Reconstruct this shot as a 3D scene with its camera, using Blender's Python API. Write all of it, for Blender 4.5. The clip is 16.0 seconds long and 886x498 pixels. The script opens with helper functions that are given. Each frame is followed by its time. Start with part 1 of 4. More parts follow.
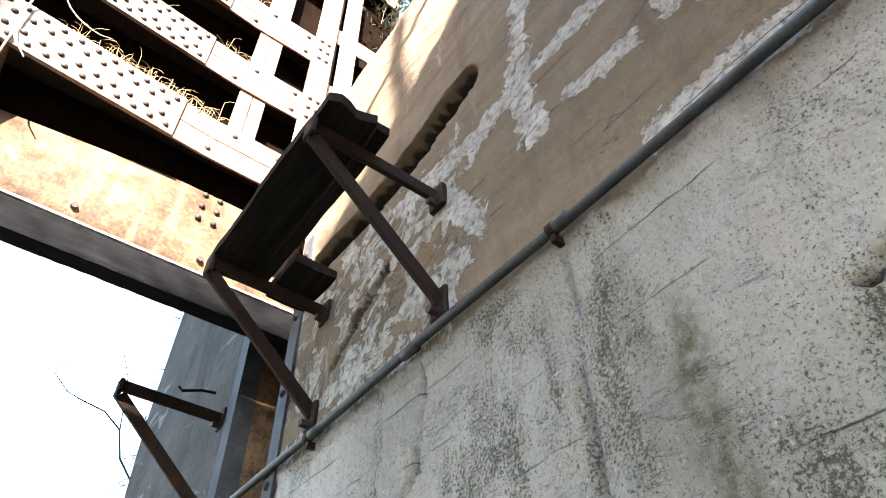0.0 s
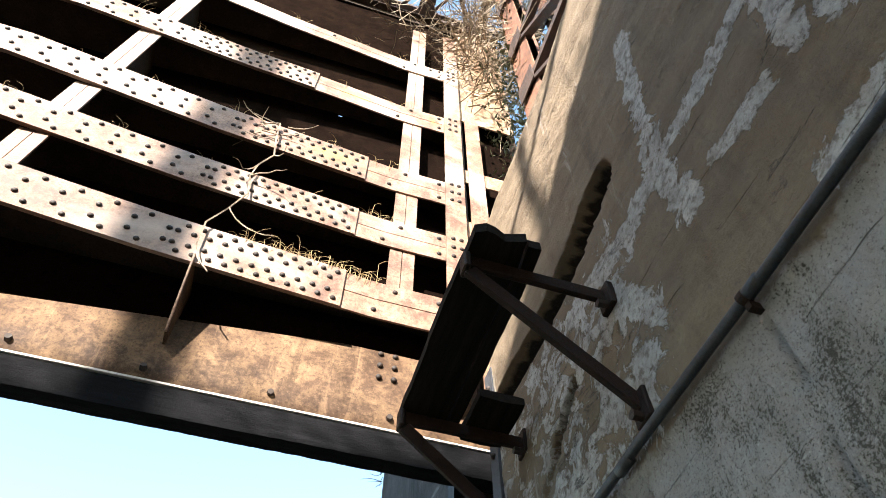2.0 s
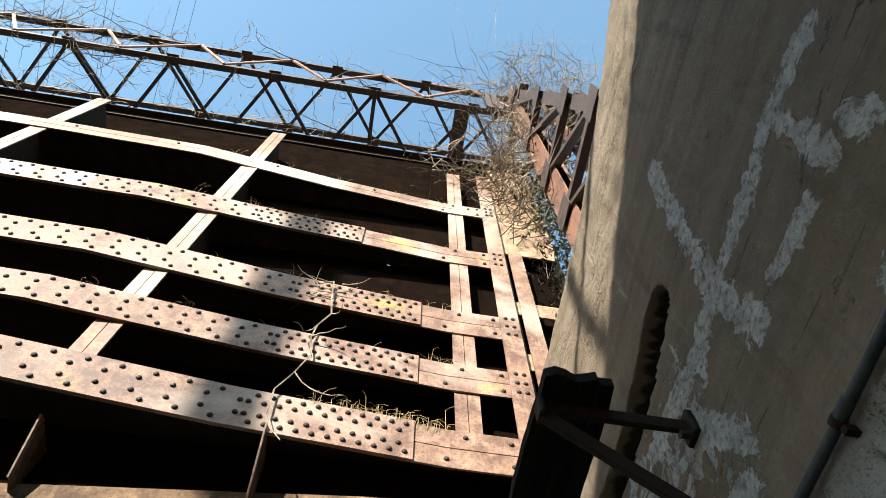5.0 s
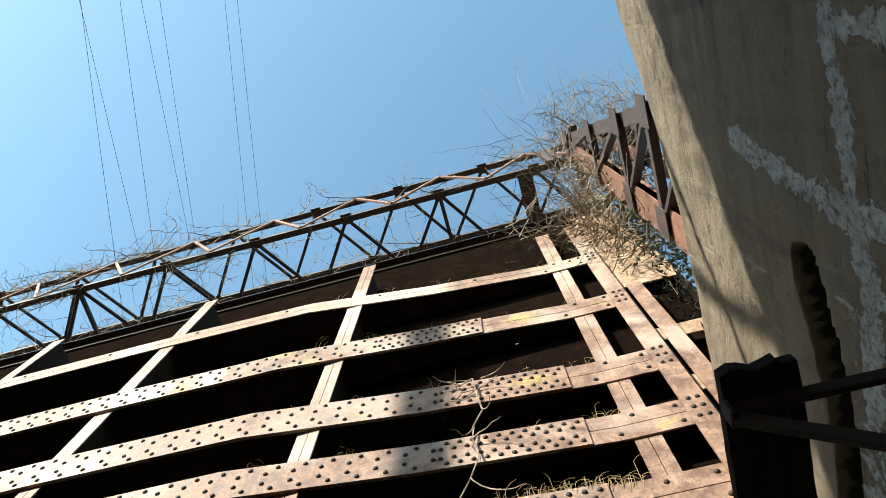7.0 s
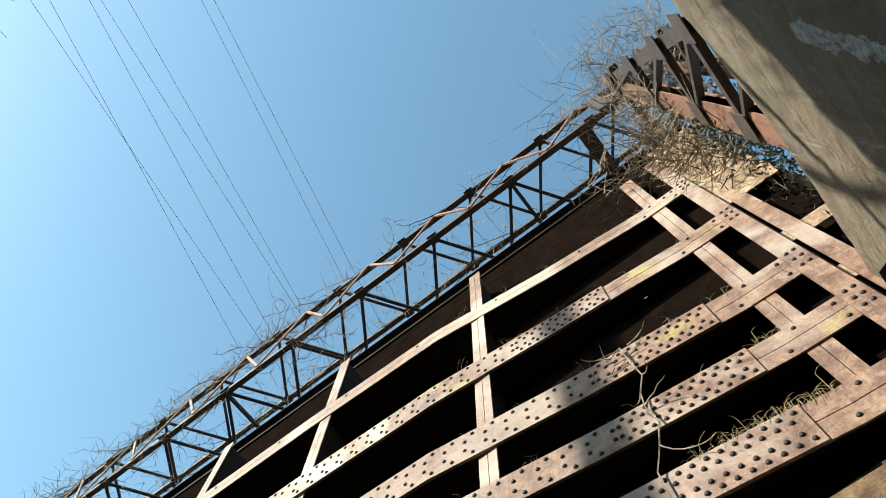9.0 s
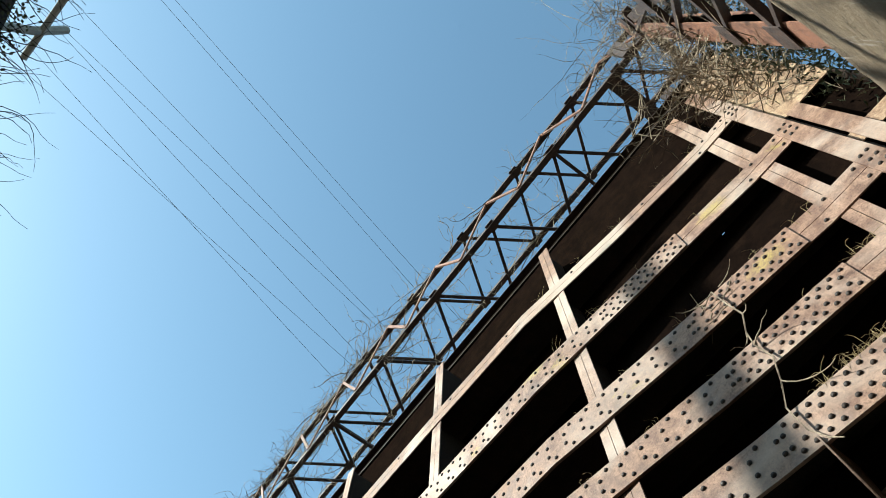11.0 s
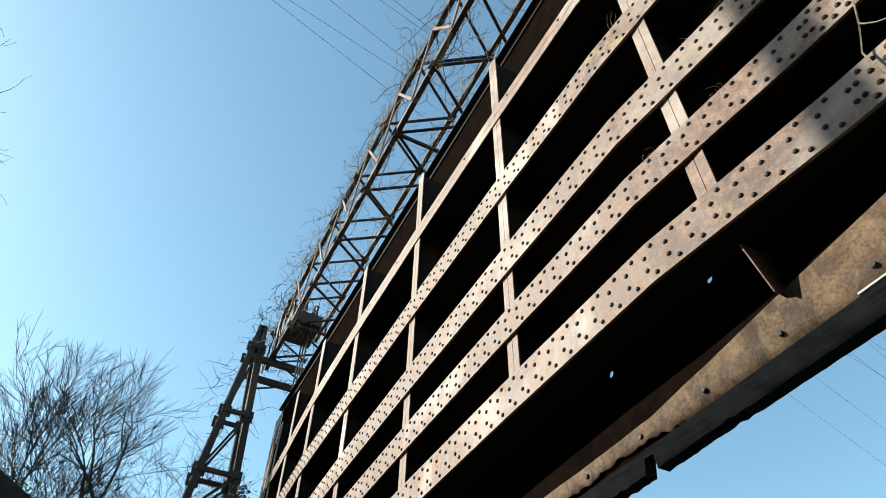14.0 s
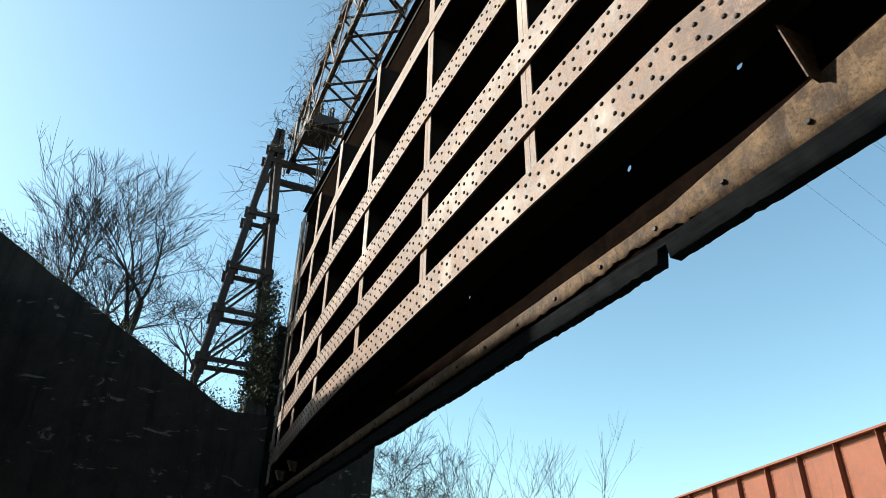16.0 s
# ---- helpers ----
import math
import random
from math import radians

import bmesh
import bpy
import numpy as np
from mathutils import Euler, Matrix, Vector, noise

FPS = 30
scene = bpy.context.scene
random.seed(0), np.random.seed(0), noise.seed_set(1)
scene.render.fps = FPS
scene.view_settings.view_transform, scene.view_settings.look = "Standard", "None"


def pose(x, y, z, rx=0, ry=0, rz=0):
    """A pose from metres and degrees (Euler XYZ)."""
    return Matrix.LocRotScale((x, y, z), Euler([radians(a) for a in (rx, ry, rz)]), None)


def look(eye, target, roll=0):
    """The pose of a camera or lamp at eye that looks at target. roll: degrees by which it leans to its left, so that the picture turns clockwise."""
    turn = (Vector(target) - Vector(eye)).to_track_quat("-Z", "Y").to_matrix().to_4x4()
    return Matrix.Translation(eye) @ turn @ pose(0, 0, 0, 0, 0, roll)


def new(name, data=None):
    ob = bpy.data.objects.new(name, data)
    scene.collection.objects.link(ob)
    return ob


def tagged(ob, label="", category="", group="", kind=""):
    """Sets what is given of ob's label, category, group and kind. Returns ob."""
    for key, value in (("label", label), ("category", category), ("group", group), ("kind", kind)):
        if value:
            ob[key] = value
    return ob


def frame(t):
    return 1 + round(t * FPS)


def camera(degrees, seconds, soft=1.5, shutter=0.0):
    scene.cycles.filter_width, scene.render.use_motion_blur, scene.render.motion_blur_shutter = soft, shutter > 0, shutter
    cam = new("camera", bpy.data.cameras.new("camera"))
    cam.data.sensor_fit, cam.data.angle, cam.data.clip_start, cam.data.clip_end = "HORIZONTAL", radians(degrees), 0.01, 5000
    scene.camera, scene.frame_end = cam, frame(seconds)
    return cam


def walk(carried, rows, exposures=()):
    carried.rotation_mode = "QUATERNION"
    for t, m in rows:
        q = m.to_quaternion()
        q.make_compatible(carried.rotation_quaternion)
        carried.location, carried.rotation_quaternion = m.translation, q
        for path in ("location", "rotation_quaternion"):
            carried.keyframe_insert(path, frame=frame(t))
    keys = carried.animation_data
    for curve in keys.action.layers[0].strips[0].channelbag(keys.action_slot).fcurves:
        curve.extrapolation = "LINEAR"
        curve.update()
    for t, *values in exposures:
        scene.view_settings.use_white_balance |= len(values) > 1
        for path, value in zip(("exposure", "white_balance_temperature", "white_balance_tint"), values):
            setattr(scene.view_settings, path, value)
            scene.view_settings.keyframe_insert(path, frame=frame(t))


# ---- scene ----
cam = camera(66.3, 16.0, soft=0.9)
PATH = [
    (0, (0.132, 0.205, 1.893), (1.006, 1.311, 3.312), -1.6),
    (0.5, (0.129, 0.18, 1.897), (0.869, 1.359, 3.332), -1.3),
    (1, (0.131, 0.188, 1.903), (0.745, 1.415, 3.358), -0.9),
    (1.5, (0.124, 0.217, 1.909), (0.609, 1.429, 3.425), -0.8),
    (2, (0.117, 0.246, 1.909), (0.464, 1.313, 3.565), -0.5),
    (2.5, (0.112, 0.244, 1.914), (0.383, 1.248, 3.622), -0.1),
    (3, (0.109, 0.203, 1.903), (0.334, 1.175, 3.637), -0.2),
    (3.5, (0.107, 0.171, 1.91), (0.299, 1.105, 3.668), -0.2),
    (6, (0.002, 0.154, 1.882), (0.046, 0.82, 3.768), 0.5),
    (6.5, (0.022, 0.206, 1.886), (-0.051, 0.806, 3.792), 1.0),
    (7, (0.027, 0.232, 1.891), (-0.124, 0.754, 3.816), 1.1),
    (7.5, (-0.003, 0.247, 1.882), (-0.233, 0.726, 3.81), 2.4),
    (8, (0.001, 0.236, 1.862), (-0.298, 0.701, 3.784), 2.7),
    (8.5, (-0.03, 0.13, 1.86), (-0.379, 0.584, 3.777), 3.5),
    (9, (-0.022, 0.04, 1.851), (-0.406, 0.473, 3.765), 3.9),
    (9.5, (-0.043, -0.015, 1.818), (-0.46, 0.416, 3.726), 3.1),
    (12, (0.028, -0.157, 1.826), (-0.54, 0.134, 3.721), 3.3),
    (12.5, (0.05, -0.162, 1.821), (-0.54, 0.121, 3.711), 3.3),
    (13, (0.023, -0.146, 1.812), (-0.744, 0.229, 3.62), 2.4),
    (13.5, (0.017, -0.123, 1.852), (-0.997, 0.373, 3.503), 1.9),
    (14, (0.002, -0.112, 1.855), (-1.234, 0.493, 3.307), 1.4),
    (14.5, (-0.027, -0.07, 1.866), (-1.455, 0.621, 3.084), 1.3),
    (15, (-0.052, -0.053, 1.879), (-1.618, 0.695, 2.874), 1.1),
    (15.5, (-0.056, -0.051, 1.883), (-1.63, 0.682, 2.876), 1.1),
    (16, (-0.045, -0.051, 1.884), (-1.625, 0.667, 2.877), 1.1),
]

EXPOSURES = [(0, 3.75, 7200, 16), (0.4, 3.2, 7200, 18), (0.8, 2.98, 7200, 17), (1.5, 2.62, 7000, 13), (2.5, 2.4, 6800, 8), (3.5, 2.07, 6700, 6), (6, 1.62, 6600, 1), (9, 1.25, 6450, -3), (12.5, 1.05, 6250, -3), (16, 0.93, 6480, 0)]
walk(cam, [(t, look(eye, target, roll)) for t, eye, target, roll in PATH], EXPOSURES)

# ---- light ----
SUN_TRAVEL = Vector((0.7, 1.0, -0.66))
sun_data = bpy.data.lights.new("sun", "SUN")
sun_data.energy, sun_data.angle, sun_data.color = 5.0, radians(0.55), (1.0, 0.94, 0.88)
sun = new("sun", sun_data)
sun.rotation_mode = "QUATERNION"
sun.rotation_quaternion = SUN_TRAVEL.to_track_quat("-Z", "Y")
sun.location = (-20, -40, 30)
world = bpy.data.worlds.new("sky")
scene.world = world
world.use_nodes = True
_nt = world.node_tree
_sky = _nt.nodes.new("ShaderNodeTexSky")
_sky.sky_type, _sky.sun_disc = "NISHITA", False
_sky.sun_elevation, _sky.sun_rotation = radians(28.4), radians(215.0)
_sky.altitude, _sky.air_density, _sky.dust_density, _sky.ozone_density = 50, 1.0, 0.75, 1.0
_tone = _nt.nodes.new("ShaderNodeMix")
_tone.data_type, _tone.blend_type = "RGBA", "MULTIPLY"
_tone.inputs[0].default_value, _tone.inputs[7].default_value = 1.0, (0.90, 1.0, 0.925, 1)
_nt.links.new(_sky.outputs[0], _tone.inputs[6])
_nt.links.new(_tone.outputs[2], _nt.nodes["Background"].inputs[0])
_nt.nodes["Background"].inputs[1].default_value = 0.15


# ---- materials ----
class Nodes:
    """A small helper that chains shader nodes."""

    def __init__(self, name):
        self.mat = bpy.data.materials.new(name)
        self.mat.use_nodes = True
        self.nt = self.mat.node_tree
        self.bsdf = self.nt.nodes["Principled BSDF"]
        self.geo = self.nt.nodes.new("ShaderNodeNewGeometry")
        self.pos = self.geo.outputs["Position"]

    def put(self, kind, **inputs):
        n = self.nt.nodes.new(kind)
        for k, v in inputs.items():
            self.feed(n.inputs[k.replace("_", " ")], v)
        return n

    def feed(self, socket, v):
        if isinstance(v, bpy.types.NodeSocket):
            self.nt.links.new(v, socket)
        else:
            socket.default_value = v

    def scaled(self, vec):
        n = self.nt.nodes.new("ShaderNodeVectorMath")
        n.operation = "MULTIPLY"
        self.feed(n.inputs[0], self.pos)
        n.inputs[1].default_value = vec
        return n.outputs[0]

    def noise(self, scale, detail=6, rough=0.6, vec=None, distort=0.0):
        n = self.put("ShaderNodeTexNoise", Scale=scale, Detail=detail, Roughness=rough, Distortion=distort)
        self.feed(n.inputs["Vector"], vec if vec is not None else self.pos)
        return n.outputs["Fac"]

    def ramp(self, fac, stops):
        n = self.nt.nodes.new("ShaderNodeValToRGB")
        self.feed(n.inputs[0], fac)
        while len(n.color_ramp.elements) < len(stops):
            n.color_ramp.elements.new(0.5)
        for e, (p, c) in zip(n.color_ramp.elements, stops):
            e.position = p
            e.color = (*c, 1) if isinstance(c, tuple) else (c, c, c, 1)
        return n.outputs[0]

    def mix(self, fac, a, b, mode="MIX"):
        n = self.nt.nodes.new("ShaderNodeMix")
        n.data_type, n.blend_type = "RGBA", mode
        self.feed(n.inputs[0], fac)
        for s, v in ((n.inputs[6], a), (n.inputs[7], b)):
            self.feed(s, (*v, 1) if isinstance(v, tuple) else v)
        return n.outputs[2]

    def math(self, op, a, b=0.0, clamp=False):
        n = self.nt.nodes.new("ShaderNodeMath")
        n.operation, n.use_clamp = op, clamp
        self.feed(n.inputs[0], a)
        self.feed(n.inputs[1], b)
        return n.outputs[0]

    def axis(self, k):
        n = self.put("ShaderNodeSeparateXYZ", Vector=self.pos)
        return n.outputs[k]

    def done(self, color, rough=0.8, metal=0.0, height=None, depth=0.004, strength=0.6, spec=0.4):
        b = self.bsdf
        self.feed(b.inputs["Base Color"], (*color, 1) if isinstance(color, tuple) else color)
        self.feed(b.inputs["Roughness"], rough)
        self.feed(b.inputs["Metallic"], metal)
        b.inputs["Specular IOR Level"].default_value = spec
        if height is not None:
            n = self.put("ShaderNodeBump", Height=height, Distance=depth, Strength=strength)
            self.nt.links.new(n.outputs[0], b.inputs["Normal"])
        return self.mat


def rust_steel(name, light, mid, dark, scale=1.0, rough=0.62, metal=0.0, lichen=False, pale=0.35, spec=0.4):
    s = Nodes(name)
    big = s.noise(1.3 * scale, 9, 0.66, None, 0.4)
    fine = s.noise(60 * scale, 6, 0.8)
    blotch = s.noise(7.5 * scale, 10, 0.72, None, 0.3)
    streak = s.noise(1.0, 9, 0.7, s.scaled((13 * scale, 13 * scale, 1.1 * scale)), 0.8)
    c = s.mix(s.ramp(big, [(0.34, 0.0), (0.64, 1.0)]), dark, mid)
    c = s.mix(s.ramp(blotch, [(0.42, 0.0), (0.66, 0.9)]), c, light)
    c = s.mix(s.ramp(streak, [(0.56, 0.0), (0.70, 0.5)]), c, tuple(min(1, v * 1.25) for v in light))
    c = s.mix(s.ramp(streak, [(0.30, 0.55), (0.42, 0.0)]), c, tuple(v * 0.6 for v in dark))
    c = s.mix(s.ramp(fine, [(0.38, 0.6), (0.50, 0.0)]), c, tuple(v * 0.5 for v in dark))
    c = s.mix(s.ramp(fine, [(0.56, 0.0), (0.70, pale)]), c, tuple(min(1, v * 1.6) for v in light))
    if lichen:
        wash = s.noise(0.55, 6, 0.6, None, 0.6)
        c = s.mix(s.ramp(wash, [(0.40, 0.75), (0.52, 0.0)]), c, s.mix(s.ramp(blotch, [(0.4, 0.0), (0.62, 1.0)]), (0.10, 0.048, 0.029), (0.235, 0.128, 0.076)))
        c = s.mix(s.ramp(wash, [(0.54, 0.0), (0.66, 0.6)]), c, (0.46, 0.375, 0.315))
        lich = s.ramp(s.noise(1.9, 8, 0.65), [(0.65, 0.0), (0.70, 0.7)])
        for spot in ((0.10, 2.73, 7.93), (0.02, 2.73, 6.60), (-2.2, 2.5, 7.95)):
            away = s.nt.nodes.new("ShaderNodeVectorMath")
            away.operation = "DISTANCE"
            s.feed(away.inputs[0], s.scaled((1, 1, 1.6)))
            away.inputs[1].default_value = (spot[0], spot[1], spot[2] * 1.6)
            near = s.math("SUBTRACT", away.outputs["Value"], s.math("MULTIPLY", s.math("SUBTRACT", blotch, 0.5), 0.5))
            lich = s.math("MAXIMUM", lich, s.ramp(near, [(0.06, 0.8), (0.19, 0.0)]))
        c = s.mix(s.math("MULTIPLY", lich, s.ramp(fine, [(0.35, 0.0), (0.55, 1.0)])), c, (0.33, 0.25, 0.06))
    return s.done(c, s.ramp(blotch, [(0.3, rough - 0.15), (0.7, rough + 0.2)]), metal, s.math("ADD", fine, blotch), 0.004, 0.5, spec)


def plain(name, a, b, scale=8, rough=0.8, metal=0.0, depth=0.003, stretch=(1, 1, 1), spec=0.4):
    s = Nodes(name)
    vec = s.scaled(stretch)
    n1, n2 = s.noise(scale, 6, 0.6, vec), s.noise(scale * 9, 5, 0.7, vec)
    c = s.mix(s.ramp(n1, [(0.32, 0.0), (0.68, 1.0)]), a, b)
    c = s.mix(s.ramp(n2, [(0.35, 0.5), (0.55, 0.0)]), c, tuple(v * 0.5 for v in a))
    return s.done(c, rough, metal, n2, depth, 0.6, spec)


M_FLANGE = rust_steel("weathered_rust_flange", (0.335, 0.212, 0.152), (0.175, 0.096, 0.064), (0.078, 0.038, 0.025), lichen=True)
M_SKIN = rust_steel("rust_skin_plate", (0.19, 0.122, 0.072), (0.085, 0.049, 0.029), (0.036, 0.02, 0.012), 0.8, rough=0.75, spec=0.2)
# Near-black steel: the shade between the girders is put into this colour.
M_SKIN_DARK = rust_steel("shade_black_skin", (0.011, 0.0066, 0.0048), (0.0068, 0.0043, 0.0034), (0.0045, 0.003, 0.0025), 0.8, 0.8, pale=0.15, spec=0.0)
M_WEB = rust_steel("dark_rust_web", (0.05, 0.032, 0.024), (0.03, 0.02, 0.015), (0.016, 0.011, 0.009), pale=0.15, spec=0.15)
M_RIVET = rust_steel("rivet_rust", (0.036, 0.022, 0.016), (0.024, 0.015, 0.011), (0.014, 0.009, 0.007), 2.0, pale=0.1)
# End plate rust, with its colour lightened for the sun on it.
M_END = rust_steel("brown_rust_end_plate", (0.46, 0.34, 0.225), (0.28, 0.175, 0.11), (0.14, 0.072, 0.045), 0.9)
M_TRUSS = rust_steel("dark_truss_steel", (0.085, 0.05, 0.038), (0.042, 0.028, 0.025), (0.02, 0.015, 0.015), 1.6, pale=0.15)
# Redder, lighter steel for sunlit members: sunlight put into the colour.
M_STEEL_SUNLIT = rust_steel("sunlit_red_rust_steel", (0.30, 0.14, 0.085), (0.17, 0.075, 0.05), (0.07, 0.04, 0.03), 1.3)
M_BRACKET = rust_steel("bracket_iron", (0.034, 0.019, 0.014), (0.017, 0.0105, 0.0085), (0.009, 0.006, 0.005), 3, pale=0.15, spec=0.12)
M_ORANGE = rust_steel("red_oxide_girder_paint", (0.26, 0.076, 0.036), (0.215, 0.062, 0.029), (0.15, 0.042, 0.02), 0.6, pale=0.1)
M_CONDUIT = plain("grey_conduit", (0.022, 0.026, 0.031), (0.05, 0.056, 0.064), 14, 0.5, 0.2)
# Sill timber kept near-black so its colour carries the shade on its front.
M_TIMBER = plain("weathered_shade_black_timber", (0.003, 0.0032, 0.0038), (0.0115, 0.012, 0.0138), 5, 1.0, depth=0.012, stretch=(0.8, 7, 7), spec=0.1)
M_ANGLE = plain("dark_blue_grey_steel", (0.022, 0.026, 0.033), (0.05, 0.055, 0.066), 9, 0.75)
M_PLANK = plain("dark_old_plank", (0.007, 0.006, 0.005), (0.021, 0.016, 0.013), 5, 0.95, stretch=(7, 0.5, 7), spec=0.1)
M_SEAL = plain("pale_seal_strip", (0.42, 0.41, 0.37), (0.6, 0.58, 0.52), 6, 0.8)
M_TWIG = plain("dry_vine_bark", (0.07, 0.05, 0.036), (0.40, 0.32, 0.235), 7, 0.9)
M_TREE = plain("grey_tree_bark", (0.016, 0.012, 0.010), (0.04, 0.031, 0.026), 7, 0.9)
M_GRASS = plain("dry_grass", (0.20, 0.14, 0.07), (0.34, 0.26, 0.14), 20, 0.9)
M_LEAF = plain("ivy_leaf", (0.03, 0.04, 0.015), (0.09, 0.085, 0.035), 10, 0.7)
M_GROUND = plain("bare_earth_ground", (0.12, 0.10, 0.07), (0.22, 0.185, 0.13), 0.8, 0.95)
M_WIRE = plain("wire", (0.05, 0.05, 0.055), (0.08, 0.08, 0.085), 3, 0.6)
M_POLE = plain("grey_steel_pole", (0.22, 0.21, 0.19), (0.34, 0.33, 0.30), 6, 0.6)


def concrete_wall():
    """Tan skim coat flaking off whitish concrete above the conduit; bare pitted grey concrete below it."""
    s = Nodes("wall_concrete")
    z = s.axis(2)
    worn = s.put("ShaderNodeAttribute")
    worn.attribute_name = "flaked"
    flaked = worn.outputs["Fac"]
    big, mid, fine = s.noise(0.9, 7, 0.6), s.noise(4.5, 9, 0.65), s.noise(48, 8, 0.75)
    run = s.noise(1.0, 8, 0.65, s.scaled((1, 0.7, 6.5)), 0.4)
    drip = s.noise(1.0, 8, 0.62, s.scaled((1, 5.0, 0.9)), 0.3)
    tan = s.mix(s.ramp(run, [(0.30, 0.0), (0.70, 1.0)]), (0.118, 0.086, 0.056), (0.21, 0.16, 0.108))
    tan = s.mix(s.ramp(s.noise(11, 8, 0.7), [(0.52, 0.0), (0.72, 0.45)]), tan, (0.26, 0.21, 0.152))
    tan = s.mix(s.ramp(drip, [(0.54, 0.0), (0.70, 0.6)]), tan, (0.07, 0.05, 0.033))
    chalk = s.ramp(s.noise(1.0, 9, 0.72, s.scaled((1, 9.0, 1.3)), 0.4), [(0.60, 0.0), (0.68, 0.55)])
    tan = s.mix(s.math("MULTIPLY", chalk, s.ramp(s.math("SUBTRACT", s.axis(1), 0.6), [(0.3, 0.15), (0.9, 1.0)])), tan, (0.40, 0.37, 0.33))
    lime = s.mix(s.ramp(s.noise(13, 9, 0.7), [(0.35, 0.0), (0.65, 1.0)]), (0.25, 0.235, 0.215), (0.50, 0.485, 0.46))
    lime = s.mix(s.ramp(s.noise(30, 8, 0.7), [(0.38, 0.8), (0.50, 0.0)]), lime, (0.11, 0.09, 0.072))
    ragged = s.math("ADD", flaked, s.math("MULTIPLY", s.math("SUBTRACT", s.noise(7.5, 10, 0.70, None, 0.6), 0.5), 2.3))
    flakes = s.ramp(ragged, [(0.50, 0.0), (0.55, 1.0)])
    upper = s.mix(flakes, tan, lime)
    vein = s.math("ABSOLUTE", s.math("SUBTRACT", s.noise(1.0, 7, 0.62, s.scaled((1, 0.9, 4.2)), 0.3), 0.5))
    crack = s.math("MULTIPLY", s.ramp(vein, [(0.001, 1.0), (0.006, 0.0)]), s.ramp(s.noise(2.3, 6, 0.7), [(0.53, 0.0), (0.60, 0.9)]))
    upper = s.mix(crack, upper, (0.035, 0.028, 0.022))
    # Shade painted into the cavities: near-black colour where the relief is deep.
    cavity_shade = s.put("ShaderNodeAttribute")
    cavity_shade.attribute_name = "hollow"
    upper = s.mix(s.ramp(s.math("ADD", cavity_shade.outputs["Fac"], s.math("MULTIPLY", s.noise(18, 8, 0.7), 0.3)), [(0.28, 0.0), (0.42, 1.0)]), upper, s.mix(s.noise(14, 8, 0.7), (0.006, 0.005, 0.004), (0.035, 0.025, 0.018)))
    grey = s.mix(s.ramp(big, [(0.3, 0.0), (0.7, 1.0)]), (0.235, 0.224, 0.216), (0.47, 0.452, 0.44))
    grey = s.mix(s.ramp(s.noise(1.0, 9, 0.7, s.scaled((1, 2.2, 1.5)), 0.3), [(0.44, 0.0), (0.70, 0.6)]), grey, (0.185, 0.182, 0.172))
    grey = s.mix(s.ramp(drip, [(0.56, 0.0), (0.72, 0.45)]), grey, (0.13, 0.135, 0.105))
    band = s.noise(1.0, 9, 0.68, s.scaled((1, 3.4, 0.75)), 0.5)
    patchy = s.ramp(s.math("ADD", s.math("MULTIPLY", band, 0.6), s.math("ADD", s.math("MULTIPLY", s.noise(3.2, 9, 0.75), 0.4), s.math("MULTIPLY", s.math("SUBTRACT", 2.45, z), 0.10))), [(0.46, 0.10), (0.565, 1.0)])
    grit = s.ramp(s.math("SUBTRACT", s.noise(120, 4, 0.8), s.math("MULTIPLY", patchy, 0.16)), [(0.33, 1.0), (0.40, 0.0)])
    grey = s.mix(s.math("MULTIPLY", patchy, 0.55), grey, (0.155, 0.15, 0.128))
    grey = s.mix(grit, grey, (0.06, 0.058, 0.046))
    moss_y = s.math("ABSOLUTE", s.math("SUBTRACT", s.axis(1), s.math("ADD", 0.66, s.math("MULTIPLY", s.noise(3, 5, 0.6), 0.16))))
    moss = s.math("MULTIPLY", s.ramp(moss_y, [(0.015, 1.0), (0.06, 0.0)]), s.ramp(s.noise(30, 7, 0.8), [(0.42, 0.2), (0.55, 1.0)]))
    moss = s.math("MULTIPLY", moss, s.ramp(s.math("SUBTRACT", z, 2.0), [(0.70, 1.0), (0.84, 0.0)]))
    grey = s.mix(moss, grey, (0.075, 0.075, 0.04))
    lift = s.math("FRACT", s.math("DIVIDE", s.math("ADD", z, s.math("MULTIPLY", s.noise(2.0, 5, 0.6), 0.03)), 0.21))
    joint = s.ramp(s.math("ABSOLUTE", s.math("SUBTRACT", lift, 0.5)), [(0.0, 1.0), (0.018, 0.0)])
    joint = s.math("MULTIPLY", joint, s.ramp(s.noise(2.6, 7, 0.7), [(0.48, 0.0), (0.60, 0.8)]))
    grey = s.mix(joint, grey, (0.09, 0.085, 0.075))
    grey = s.mix(s.ramp(s.noise(60, 6, 0.8), [(0.58, 0.0), (0.70, 0.7)]), grey, (0.50, 0.495, 0.48))
    edge = s.math("ADD", z, s.math("MULTIPLY", mid, 0.16))
    low = s.ramp(s.math("SUBTRACT", edge, 2.73), [(0.49, 1.0), (0.51, 0.0)])
    c = s.mix(low, upper, grey)
    pits = s.ramp(s.noise(120, 4, 0.7, s.scaled((1, 1.0, 1.3))), [(0.355, 1.0), (0.395, 0.0)])
    where = s.mix(low, s.ramp(s.noise(5, 5, 0.6), [(0.56, 0.0), (0.66, 1.0)]), s.ramp(s.noise(4, 6, 0.7), [(0.36, 0.0), (0.50, 1.0)]))
    pit_on = s.math("MULTIPLY", pits, where)
    c = s.mix(s.math("MULTIPLY", pit_on, 0.85), c, (0.045, 0.04, 0.035))
    c = s.mix(s.ramp(fine, [(0.32, 0.5), (0.48, 0.0)]), c, (0.08, 0.07, 0.06))
